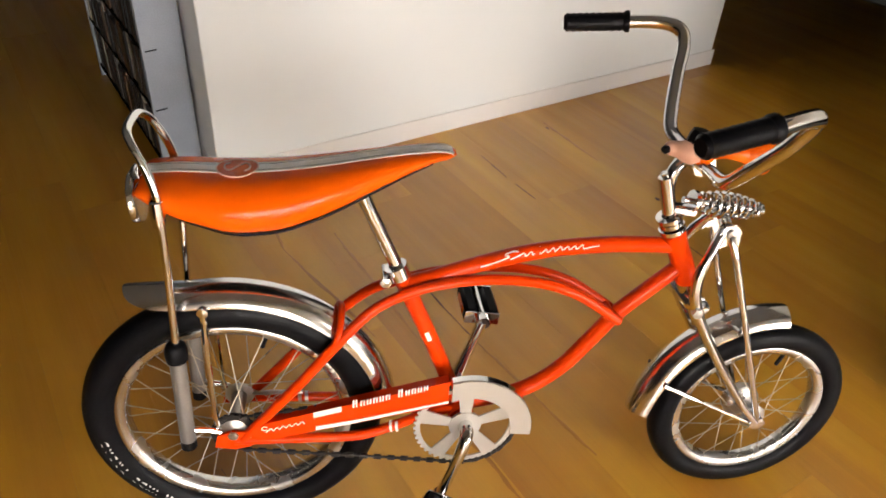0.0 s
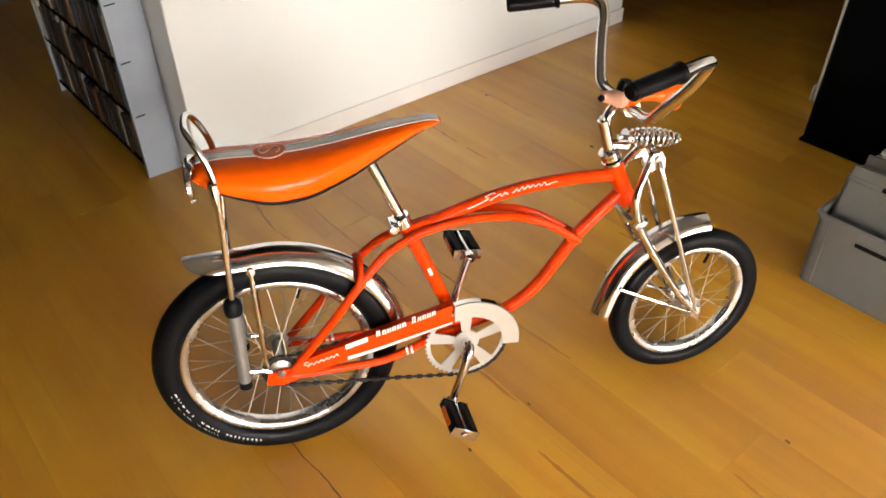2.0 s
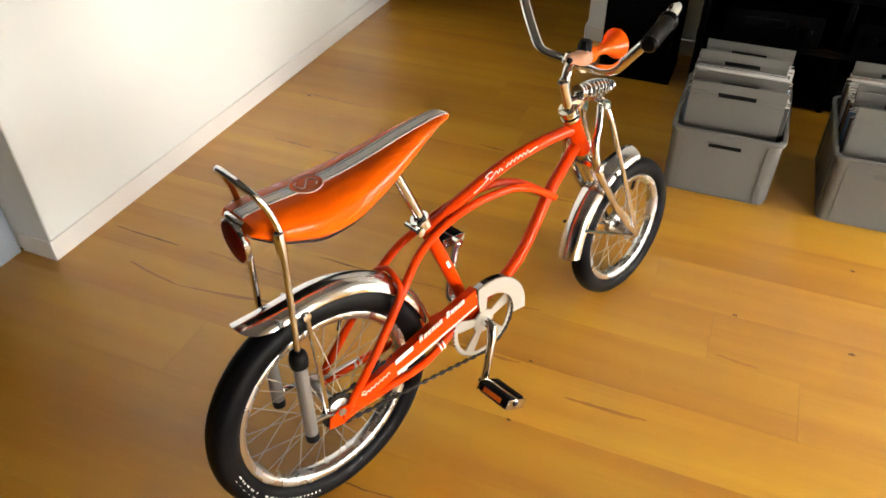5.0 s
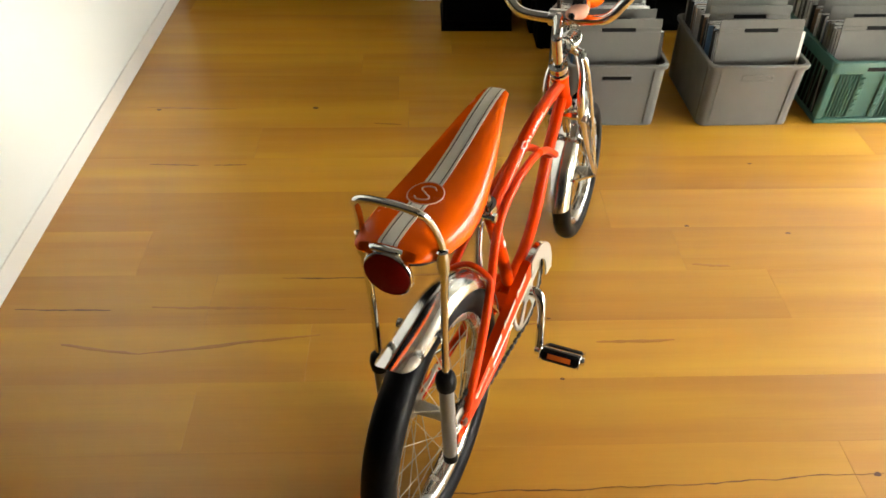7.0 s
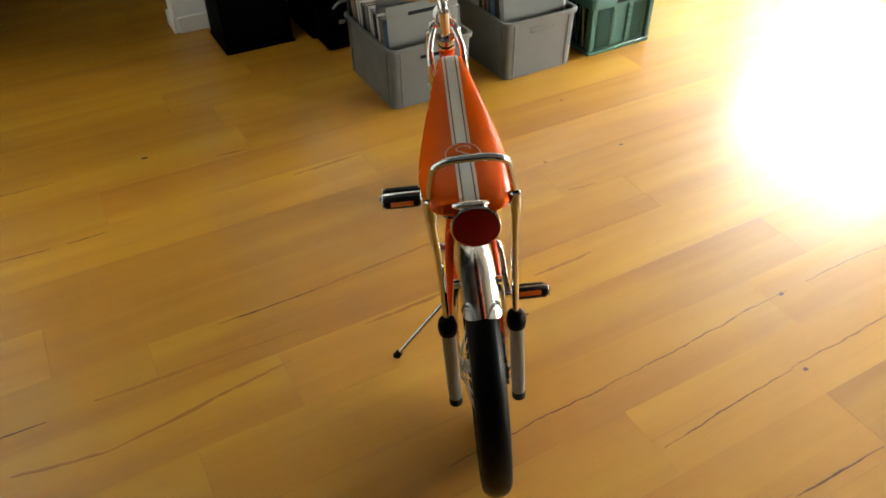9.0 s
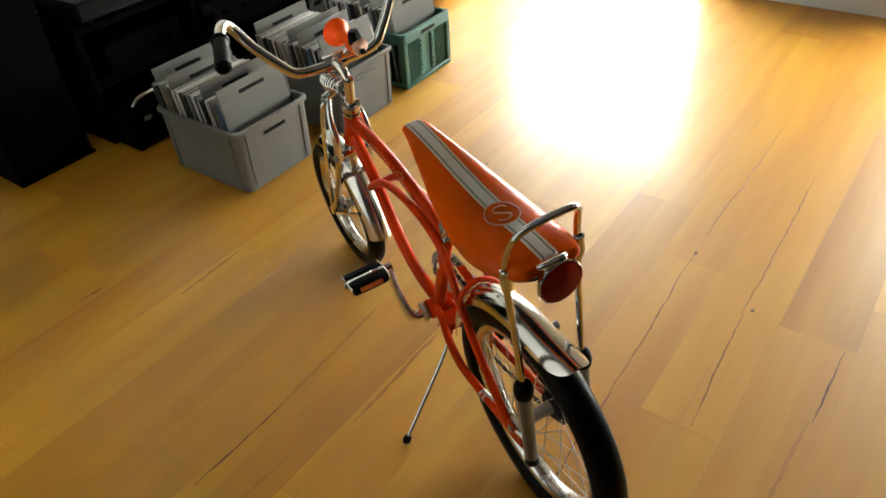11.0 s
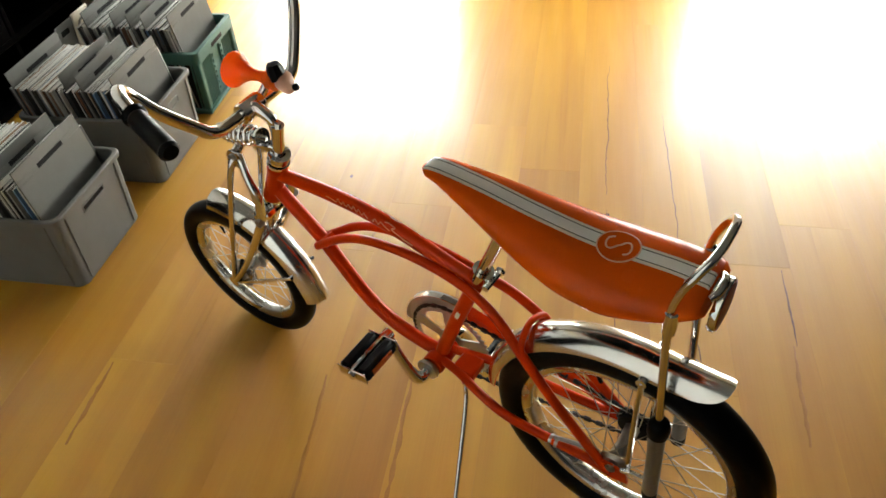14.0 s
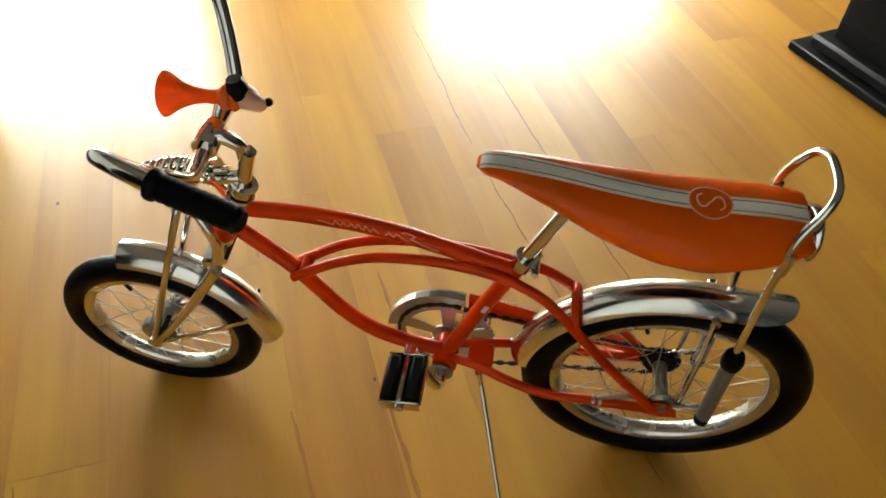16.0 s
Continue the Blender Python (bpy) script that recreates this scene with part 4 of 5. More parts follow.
# springer fork
fork = Shape()
fork.lathe([(0.0, -0.028), (0.016, -0.028), (0.021, -0.02), (0.021, 0.0), (0.0, 0.0)], 20, TURNED @ Matrix.Translation(HEAD_BOTTOM) @ ALONG_HEAD)
fork.tube([(0.812, 0, 0.512), (0.838, 0, 0.45), (0.850, 0, 0.42)], [0.013, 0.012, 0.010], 12, m=TURNED)
fork.box((0.05, 0.085, 0.022), TURNED @ pose(0.818, 0, 0.487, 0, 25, 0), 0.006)
fork_part = part("fork", fork, CHROME, bicycle, "chromed springer fork")
for y in (-0.043, 0.043):
    leg = Shape().tube([(0.838, y * 0.55, 0.645), (0.812, y * 0.95, 0.60), (0.798, y * 1.05, 0.548), (0.812, y * 1.05, 0.485), (0.85, y * 1.05, 0.415), (0.90, y * 1.06, 0.335), (0.955, y * 1.1, 0.255), (1.0, y * 1.15, 0.200)], [0.0085, 0.0085, 0.010, 0.011, 0.011, 0.010, 0.0085, 0.008], 12, m=TURNED)
    leg.lathe([(0.0, -0.004), (0.015, -0.004), (0.015, 0.004), (0.0, 0.005)], 16, TURNED @ across(1.004, y * 1.18, 0.198))
    part("leg", leg, CHROME, fork_part)
    part("truss_rod", Shape().tube([(0.842, y * 0.55, 0.64), (0.862, y * 1.05, 0.585), (1.003, y * 1.15, 0.205)], [0.0075, 0.0068, 0.0065], 10, 3, m=TURNED), CHROME, fork_part)
    part("pivot_bolt", Shape().lathe([(0.0, -0.006), (0.010, -0.006), (0.010, 0.006), (0.0, 0.008)], 6, TURNED @ across(0.808, y * 1.25, 0.487)), STEEL, fork_part)
for y in (-0.034, 0.034):
    part("fork_plate", Shape().plate([(0.824, 0.604), (0.820, 0.628), (0.832, 0.650), (0.850, 0.652), (0.862, 0.640), (0.864, 0.606), (0.858, 0.596), (0.848, 0.612), (0.836, 0.612)], 0.004, TURNED @ pose(0, y + 0.002, 0) @ SIDE), CHROME, fork_part)
    part("plate_bolt", Shape().lathe([(0.0, -0.006), (0.008, -0.006), (0.008, 0.006), (0.0, 0.007)], 12, TURNED @ across(0.845, y, 0.636)), STEEL, fork_part)
part("yoke", Shape().tube([(0.835, -0.03, 0.648), (0.84, 0, 0.655), (0.835, 0.03, 0.648)], 0.011, 12, m=TURNED), CHROME, fork_part)
coil = []
turns, steps = 9, 12
sa, sb = Vector((0.782, 0, 0.683)), Vector((0.902, 0, 0.662))
sd = (sb - sa).normalized()
su = Vector((-sd.z, 0, sd.x))
for k in range(turns * steps + 1):
    a = 2 * math.pi * k / steps
    f = k / (turns * steps)
    r = 0.0122 + 0.0090 * math.sin(math.pi * f)
    coil.append(sa + (sb - sa) * f + su * r * math.cos(a) + Vector((0, r * math.sin(a), 0)))
part("spring", Shape().tube(coil, 0.0034, 8, 1, m=TURNED), CHROME, fork_part)
rod = Shape().tube([sa - sd * 0.02, sb + sd * 0.012], 0.006, 10, m=TURNED)
rod.lathe([(0.0, 0), (0.011, 0.0), (0.012, 0.008), (0.006, 0.014), (0.0, 0.014)], 14, TURNED @ Matrix.Translation(sb) @ sd.to_track_quat("Z", "Y").to_matrix().to_4x4())
rod.lathe([(0.0, -0.004), (0.019, -0.004), (0.019, 0.002), (0.0, 0.002)], 18, TURNED @ Matrix.Translation(sa) @ sd.to_track_quat("Z", "Y").to_matrix().to_4x4())
part("spring_bolt", rod, CHROME, fork_part)
headset = Shape()
for h, r in ((0.0, 0.023), (0.013, 0.021), (0.024, 0.0225)):
    headset.lathe([(0.012, h), (r, h + 0.001), (r, h + 0.009), (0.012, h + 0.010)], 24, TURNED @ Matrix.Translation(HEAD_TOP + AXIS * 0.002) @ ALONG_HEAD, True)
headset.box((0.05, 0.022, 0.018), TURNED @ pose(0.765, 0, 0.668, 0, 10, 0), 0.004)
part("headset", headset, CHROME, bicycle)

# stem, handlebar and grips
CLAMP = Vector((0.775, 0.006, 0.757))
STEM_TOP = Vector((0.722, 0, 0.731))
stem = Shape().tube([HEAD_TOP + AXIS * 0.02, STEM_TOP * 0.5 + (HEAD_TOP + AXIS * 0.02) * 0.5, STEM_TOP], 0.0125, 14, m=TURNED)
stem.tube([STEM_TOP - AXIS * 0.022, STEM_TOP + Vector((0.012, 0, 0.010)), CLAMP - Vector((0.018, 0, -0.006)), CLAMP], [0.010, 0.011, 0.012, 0.012], 12, m=TURNED)
stem.lathe([(0.0, -0.026), (0.019, -0.026), (0.02, -0.022), (0.02, 0.022), (0.019, 0.026), (0.0, 0.026)], 20, TURNED @ Matrix.Translation(CLAMP) @ SIDE)
stem.lathe([(0.0, 0), (0.007, 0), (0.007, 0.008), (0.0, 0.009)], 6, TURNED @ Matrix.Translation(STEM_TOP) @ ALONG_HEAD)
part("stem", stem, CHROME, bicycle, "chromed gooseneck stem")
half_bar = [(0.0, 0.775, 0.757), (0.05, 0.773, 0.757), (0.102, 0.768, 0.768), (0.134, 0.776, 0.800), (0.174, 0.794, 0.850), (0.196, 0.806, 0.888), (0.213, 0.803, 0.912), (0.231, 0.776, 0.921), (0.251, 0.720, 0.918), (0.281, 0.612, 0.908)]
bar_line = [(x, -y, z) for y, x, z in reversed(half_bar)] + [(x, y, z) for y, x, z in half_bar[1:]]
bar = part("handlebar", Shape().tube(bar_line, 0.0119, 14, m=TURNED), CHROME, bicycle, "chromed high-rise handlebar")
for s in (-1, 1):
    line = [Vector((x, s * y, z)) for y, x, z in half_bar[-2:]]
    d = line[1] - line[0]
    g = Shape()
    rings = 20
    pts = [line[0] + d * (k / rings) * 1.03 for k in range(rings + 1)]
    rad = [0.0156 + (0.0012 if k % 2 else 0) for k in range(rings + 1)]
    rad[0], rad[1], rad[-1] = 0.0195, 0.0195, 0.012
    g.tube(pts, rad, 16, 1, m=TURNED)
    part("grip", g, RUBBER, bar, "ribbed black rubber grip")

# horn on the bar, made of plain turned shapes
HORN_AT = Vector((0.765, -0.045, 0.794))
along = Vector((1.0, 0.01, -0.05)).normalized().to_track_quat("Z", "Y").to_matrix().to_4x4()
bell = [(0.0, -0.03), (0.014, -0.03), (0.015, -0.012), (0.012, 0.006), (0.0105, 0.024), (0.013, 0.043), (0.019, 0.060), (0.028, 0.076), (0.034, 0.085), (0.035, 0.088), (0.032, 0.087), (0.025, 0.074), (0.016, 0.052), (0.0, 0.042)]
horn = part("horn", Shape().lathe(bell, 32, TURNED @ Matrix.Translation(HORN_AT) @ along), HORN, bar, "orange plastic horn clipped to the bar")
HORN_M = TURNED @ Matrix.Translation(HORN_AT) @ along
bulb_line = [(-0.012, 0, -0.022), (-0.006, 0, -0.032), (0.0, 0, -0.042), (0.008, 0, -0.054), (0.011, 0, -0.064), (0.009, 0, -0.071)]
part("bulb", Shape().tube(bulb_line, [0.012, 0.019, 0.018, 0.013, 0.0115, 0.007], 18, 3, m=HORN_M), PEACH, bar, "peach rubber bulb of the horn")
part("collar", Shape().lathe([(0.0, -0.028), (0.016, -0.028), (0.021, -0.021), (0.0175, -0.013), (0.020, -0.005), (0.013, 0.004), (0.0, 0.004)], 20, HORN_M), HORN, bar, "orange-red collar of the horn")
part("bulb_tip", Shape().tube([(0.006, 0, -0.070), (0.005, 0, -0.075), (0.004, 0, -0.080)], [0.006, 0.0072, 0.004], 12, 3, m=HORN_M), BLACK, bar)
part("bulb_cap", Shape().tube([(0.735, -0.045, 0.802), (0.737, -0.045, 0.812), (0.739, -0.045, 0.823), (0.740, -0.045, 0.831)], [0.017, 0.0165, 0.0155, 0.012], 8, 2, m=TURNED), BLACK, bar, "black cap on the horn")
part("horn_clip", Shape().tube([(0.772, -0.016, 0.764), (0.771, -0.028, 0.772), (0.768, -0.040, 0.784)], 0.008, 10, m=TURNED), CHROME, bar)

# banana seat
TOP = [(-0.094, 0.742), (-0.085, 0.758), (-0.04, 0.761), (0.04, 0.756), (0.11, 0.758), (0.18, 0.766), (0.26, 0.779), (0.33, 0.786), (0.358, 0.785), (0.372, 0.779)]
LOW = [(-0.094, 0.738), (-0.085, 0.722), (-0.045, 0.690), (0.04, 0.655), (0.11, 0.657), (0.18, 0.684), (0.26, 0.728), (0.33, 0.764), (0.358, 0.771), (0.372, 0.776)]
WIDE = [(-0.094, 0.048), (-0.085, 0.059), (-0.045, 0.074), (0.04, 0.083), (0.11, 0.078), (0.18, 0.065), (0.26, 0.046), (0.33, 0.030), (0.358, 0.025), (0.372, 0.011)]


def along_seat(table, x):
    return float(np.interp(x, [p[0] for p in table], [p[1] for p in table]))


def smooth_seat(table, x):
    return sum(along_seat(table, x + d) for d in (-0.02, -0.01, 0, 0.01, 0.02)) / 5 if -0.07 < x < 0.33 else along_seat(table, x)


def seat_top(x, y):
    """Height of the seat's upper surface."""
    t, l, w = smooth_seat(TOP, x), smooth_seat(LOW, x), smooth_seat(WIDE, x)
    return (t + l) / 2 + (t - l) / 2 * (1 - min(abs(y) / w, 1) ** 2.6) ** (1 / 2.2)


rings = []
for k in range(61):
    x = -0.094 + 0.466 * k / 60
    t, l, w = smooth_seat(TOP, x), smooth_seat(LOW, x), smooth_seat(WIDE, x)
    ring = []
    l = t - (t - l) * 0.93
    for j in range(32):
        a = 2 * math.pi * j / 32
        c, s = math.cos(a), math.sin(a)
        y = w * abs(c) ** (2 / 2.6) * (1 if c >= 0 else -1)
        narrow = 1.0 if s >= 0 else 1.0 - 0.18 * abs(s) ** 2
        z = (t + l) / 2 + (t - l) / 2 * abs(s) ** (2 / 2.2) * (1 if s >= 0 else -1)
        ring.append((x, y * narrow, z))
    rings.append(ring)
seat = part("seat", Shape().loft(rings), ORANGE, bicycle, "glossy orange vinyl banana seat with pale stripes")


def seat_band(y0, y1, lift, x0=-0.090, x1=0.367, n=60):
    """A strip lying on the seat's top."""
    rows = []
    for k in range(n + 1):
        x = x0 + (x1 - x0) * k / n
        w = smooth_seat(WIDE, x) * 0.92
        ys = [max(-w, min(w, y)) for y in (y0, (y0 + y1) / 2, y1)]
        rows.append([(x, y, seat_top(x, y) + lift) for y in ys] + [(x, y, seat_top(x, y) - 0.002) for y in reversed(ys)])
    return Shape().loft(rows)


part("stripe", seat_band(-0.0090, 0.0090, 0.0012), SILVER, seat, "silver-grey centre stripe")
for y in (-0.0104, 0.0104):
    part("pinstripe", seat_band(y - 0.0009, y + 0.0009, 0.0010), PINSTRIPE, seat, "thin dark line")
for y in (-0.0138, 0.0138):
    part("stripe_edge", seat_band(y - 0.0023, y + 0.0023, 0.0012), CREAM, seat, "thin cream line")
ring_pts = []
for k in range(40):
    a = 2 * math.pi * k / 40
    x, y = 0.050 + 0.030 * math.cos(a), 0.030 * math.sin(a)
    ring_pts.append((x, y, seat_top(x, y) + 0.0012))
part("badge_patch", Shape().loft([[(0.050 + r * math.cos(2 * math.pi * k / 40), r * math.sin(2 * math.pi * k / 40), seat_top(0.050 + r * math.cos(2 * math.pi * k / 40), r * math.sin(2 * math.pi * k / 40)) + 0.0016) for k in range(40)] for r in (0.0295, 0.022, 0.015, 0.008, 0.0005)]), ORANGE, seat, "round orange patch")
part("badge_ring", Shape().tube(ring_pts, 0.0011, 8, 1, closed=True), PALE_PEACH, seat, "pale peach ring on the seat")
wave = []
for v, u in ((0.62, 0.72), (0.95, 0.45), (1.0, 0.0), (0.78, -0.48), (0.42, -0.50), (0.12, -0.12), (-0.12, 0.12), (-0.42, 0.50), (-0.78, 0.48), (-1.0, 0.0), (-0.95, -0.45), (-0.62, -0.72)):
    x, y = 0.050 + 0.0185 * v, -0.020 * u
    wave.append((x, y, seat_top(x, y) + 0.0022))
part("badge_wave", Shape().tube(wave, 0.0013, 8, 4), PALE_PEACH, seat, "pale peach curl inside the ring")
pan = []
for k in range(41):
    x = -0.085 + 0.42 * k / 40
    t, l, w = smooth_seat(TOP, x), smooth_seat(LOW, x), smooth_seat(WIDE, x)
    row = []
    for j in range(9):
        y = w * 0.62 * (-1 + j / 4)
        row.append((x, y, (t + l) / 2 - (t - l) / 2 * (1 - min(abs(y) / (w * 0.84), 0.98) ** 2.6) ** (1 / 2.2) - 0.0025))
    pan.append(row + [(x, y, z + 0.004) for x, y, z in reversed(row)])
part("pan", Shape().loft(pan), BLACK, seat, "black pan under the seat")
trim = Shape().tube([(-0.090, -0.026, 0.751), (-0.096, -0.016, 0.755), (-0.098, 0, 0.757), (-0.096, 0.016, 0.755), (-0.090, 0.026, 0.751)], [0.005, 0.0065, 0.007, 0.0065, 0.005], 10)
part("rear_trim", trim, CHROME, seat)
lens_at = pose(-0.099, 0, 0.716, 0, -91, 0)
reflector = part("reflector", Shape().lathe([(0.0, -0.004), (0.039, -0.004), (0.0415, 0.0), (0.0415, 0.006), (0.0395, 0.008), (0.0385, 0.006), (0.0, 0.0055)], 36, lens_at), CHROME, bicycle, "round chrome-rimmed reflector")
part("lens", Shape().lathe([(0.0, 0.004), (0.038, 0.004), (0.0375, 0.0085), (0.02, 0.011), (0.0, 0.012)], 36, lens_at), LENS, reflector, "dark red lens")
part("bracket", Shape().box((0.004, 0.02, 0.035), pose(-0.095, 0, 0.742), 0.001), CHROME, reflector)

post = Shape().tube([(0.226, 0, 0.712), (0.292, 0, 0.545)], 0.0115, 14)
post.tube([(0.20, 0, 0.712), (0.226, 0, 0.722), (0.255, 0, 0.735)], 0.006, 8)
part("seat_post", post, CHROME, bicycle)
clamp = Shape().lathe([(0.0125, -0.012), (0.020, -0.012), (0.020, 0.012), (0.0125, 0.012)], 18, pose(0.283, 0, 0.563) @ pose(0, 0, 0, 0, -21, 0), True)
clamp.tube([(0.262, -0.022, 0.556), (0.262, 0.024, 0.556)], 0.0062, 8)
clamp.box((0.018, 0.022, 0.018), pose(0.268, 0, 0.557), 0.003)
clamp.lathe([(0.0, 0), (0.010, 0), (0.010, 0.007), (0.0, 0.008)], 6, across(0.262, -0.020, 0.556))
part("seat_clamp", clamp, CHROME, bicycle)

# sissy bar with shock tubes
loop = [(-0.0685, 0.064, 0.47), (-0.0600, 0.066, 0.60), (-0.0550, 0.070, 0.70), (-0.0540, 0.069, 0.745), (-0.0620, 0.064, 0.783), (-0.0760, 0.057, 0.816), (-0.0860, 0.040, 0.832), (-0.0890, 0.018, 0.837)]
sissy = part("sissy_bar", Shape().tube(loop + [(x, -y, z) for x, y, z in reversed(loop)], 0.0064, 12), CHROME, bicycle, "chromed hoop bar behind the seat")
for s in (-1, 1):
    j = Shape().lathe([(0.0064, -0.022), (0.0095, -0.02), (0.0105, 0.0), (0.0095, 0.02), (0.0064, 0.022)], 14, pose(-0.0565, s * 0.070, 0.722), True)
    j.tube([(-0.0565, s * 0.074, 0.722), (-0.0520, s * 0.05, 0.722)], 0.005, 8)
    part("joint", j, CHROME, sissy)
    shock = part("shock", Shape().tube([(-0.0768, s * 0.064, 0.262), (-0.0698, s * 0.064, 0.452)], 0.0135, 18), ALLOY, sissy, "grey metal shock tube")
    part("boot", Shape().tube([(-0.0698, s * 0.064, 0.446), (-0.0696, s * 0.064, 0.462), (-0.0688, s * 0.064, 0.476), (-0.0683, s * 0.064, 0.482)], [0.0175, 0.019, 0.016, 0.009], 16, 2), RUBBER, shock, "black rubber boot")
    part("cap", Shape().tube([(-0.0774, s * 0.064, 0.247), (-0.0768, s * 0.064, 0.265)], 0.0138, 16), BLACK, shock)
    part("link", Shape().tube([(-0.0758, s * 0.062, 0.285), (-0.0420, s * 0.060, 0.280), (-0.0200, s * 0.060, 0.272)], 0.0055, 8), CHROME, shock)

# chain guard, chainring, cranks, pedals
GY = -0.060
CX, CZ = 0.409, 0.240
upper = [(0.030, 0.256), (0.036, 0.276), (0.06, 0.290), (0.372, 0.364)]
lower = [(0.372, 0.312), (0.20, 0.277), (0.05, 0.248)]
guard = part("chain_guard", Shape().plate([(x, z) for x, z in upper + lower], 0.004, pose(0, GY, 0) @ SIDE), RED, bicycle, "orange-red chain guard with pale lettering marks")
top_flange = Shape()
top_flange.loft([[(x, GY + 0.016, z + 0.001), (x, GY - 0.004, z + 0.001), (x, GY - 0.004, z - 0.001), (x, GY + 0.016, z - 0.001)] for x, z in upper[1:]])
part("flange", top_flange, RED, guard)
stripe = [(0.372, 0.320), (0.20, 0.286), (0.14, 0.277), (0.14, 0.268), (0.20, 0.279), (0.372, 0.316)]
part("stripe", Shape().plate(stripe, 0.0012, pose(0, GY - 0.0042, 0) @ SIDE), WHITE, guard, "cream stripe")
arc_out = [(CX + 0.124 * math.cos(radians(a)), CZ + 0.124 * math.sin(radians(a))) for a in range(104, -9, -8)]
arc_in = [(CX + 0.083 * math.cos(radians(a)), CZ + 0.083 * math.sin(radians(a))) for a in range(-8, 113, 8)]
part("front_shield", Shape().plate(arc_out + arc_in, 0.004, pose(0, GY - 0.001, 0) @ SIDE), GUARD, guard, "pale metal front shield")
lip = Shape().loft([[(x, GY + 0.012, z), (x, GY - 0.005, z), (x * 0.99 + CX * 0.01, GY - 0.005, z * 0.985 + CZ * 0.015), (x * 0.99 + CX * 0.01, GY + 0.012, z * 0.985 + CZ * 0.015)] for x, z in arc_out])
part("shield_lip", lip, CHROME, guard)
marks = Shape()
rng = random.Random(21)
GD = Vector((0.312, 0, 0.076)).normalized()
GU = Vector((-GD.z, 0, GD.x))


def guard_mark(x, across_up, w, h, lean=0.25):
    """One pale bar on the chain guard, slanting forward."""
    p = Vector((x, GY - 0.0044, 0.262 + (x - 0.03) * 0.2436)) + GU * across_up
    c = [p, p + GD * w, p + GD * (w + h * lean) + GU * h, p + GD * h * lean + GU * h]
    marks.loft([[q for q in c], [q + Vector((0, -0.0012, 0)) for q in c]])


for start, count in ((0.206, 6), (0.284, 5)):
    for k in range(count):
        x, tall = start + 0.0108 * k + (0.002 if k else 0), 0.0165 if k == 0 else 0.0115
        guard_mark(x, 0.013, 0.0028, tall)
        guard_mark(x + 0.0052, 0.013, 0.0026, tall)
        guard_mark(x + 0.0028 + 0.125 * tall, 0.013 + tall * rng.choice([0.42, 0.8, 0.0]), 0.0026, 0.0022)
guard_mark(0.140, 0.010, 0.048, 0.012)
part("lettering", marks, WHITE, guard, "pale lettering bars")
part("script", script_marks((0.052, 0, 0.268), (0.125, 0, 0.285), 0.014, GY - 0.0045, 6, 4), WHITE, guard, "pale script mark")

ring = Shape()
teeth_out, teeth_n = [], 46
outer, inner = [], []
for k in range(teeth_n * 4):
    a = 2 * math.pi * k / (teeth_n * 4)
    r = 0.098 if k % 4 in (0, 1) else 0.093
    outer.append((r * math.cos(a), r * math.sin(a)))
    inner.append((0.085 * math.cos(a), 0.085 * math.sin(a)))
loops = []
for depth in (0.0, 0.003):
    loops.append([(x, y, depth) for x, y in outer])
for depth in (0.003, 0.0):
    loops.append([(x, y, depth) for x, y in inner])
RING = across(CX, -0.044, CZ)
ring.loft(loops, closed=True, m=RING)
ring.lathe([(0.012, -0.001), (0.031, -0.001), (0.031, 0.004), (0.012, 0.004)], 32, RING, True)
for k in range(5):
    a = 2 * math.pi * k / 5 + math.pi / 2
    ring.plate([(0.028, -0.010), (0.086, -0.016), (0.086, 0.016), (0.028, 0.010)], 0.003, RING @ pose(0, 0, 0, 0, 0, math.degrees(a)))
chainring = part("chainring", ring, GUARD, bicycle, "pale steel chainring with five broad spokes")


def pedal(s, at, tilt):
    """A block pedal: two rubber blocks between end plates, amber reflectors outside."""
    m = pose(*at, 0, tilt, 0)
    body = Shape().tube([(0, s * -0.062, 0), (0, s * 0.052, 0)], 0.0065, 10, m=m)
    for y in (-0.045, 0.05):
        body.box((0.070, 0.003, 0.026), m @ pose(0, s * y, 0), 0.001)
    body.box((0.009, 0.094, 0.026), m @ pose(0, s * 0.002, 0), 0.002)
    ob = part("pedal", body, CHROME, bicycle, "black rubber block pedal with amber reflectors")
    for x in (-0.0215, 0.0215):
        blk = Shape().box((0.028, 0.094, 0.030), m @ pose(x * 0.98, s * 0.002, 0), 0.007)
        part("block", blk, RUBBER, ob)
        part("reflector", Shape().box((0.003, 0.056, 0.012), m @ pose(x * 1.66, s * 0.002, 0), 0.001), AMBER, ob)
    part("end_cap", Shape().lathe([(0.0, 0), (0.010, 0.0), (0.009, 0.006), (0.0, 0.008)], 14, m @ pose(0, s * 0.051, 0) @ pose(0, 0, 0, -90 * s, 0, 0)), CHROME, ob)
    return ob


DX, DZ = 0.048, 0.136
for s in (-1, 1):
    ex, ez = CX + s * DX, CZ + s * DZ
    arm = Shape().tube([(CX, s * 0.040, CZ), (CX, s * 0.066, CZ), (CX + s * DX * 0.12, s * 0.080, CZ + s * DZ * 0.12), (CX + s * DX * 0.5, s * 0.088, CZ + s * DZ * 0.5), (ex, s * 0.092, ez)], [0.013, 0.0135, 0.0125, 0.0098, 0.0105], 12)
    arm.lathe([(0.0, -0.010), (0.013, -0.010), (0.0135, 0.010), (0.0, 0.010)], 16, across(ex, s * 0.094, ez))
    part("crank_arm", arm, CHROME, bicycle)
    pedal(s, (ex, s * 0.148, ez), 8 if s > 0 else 32)
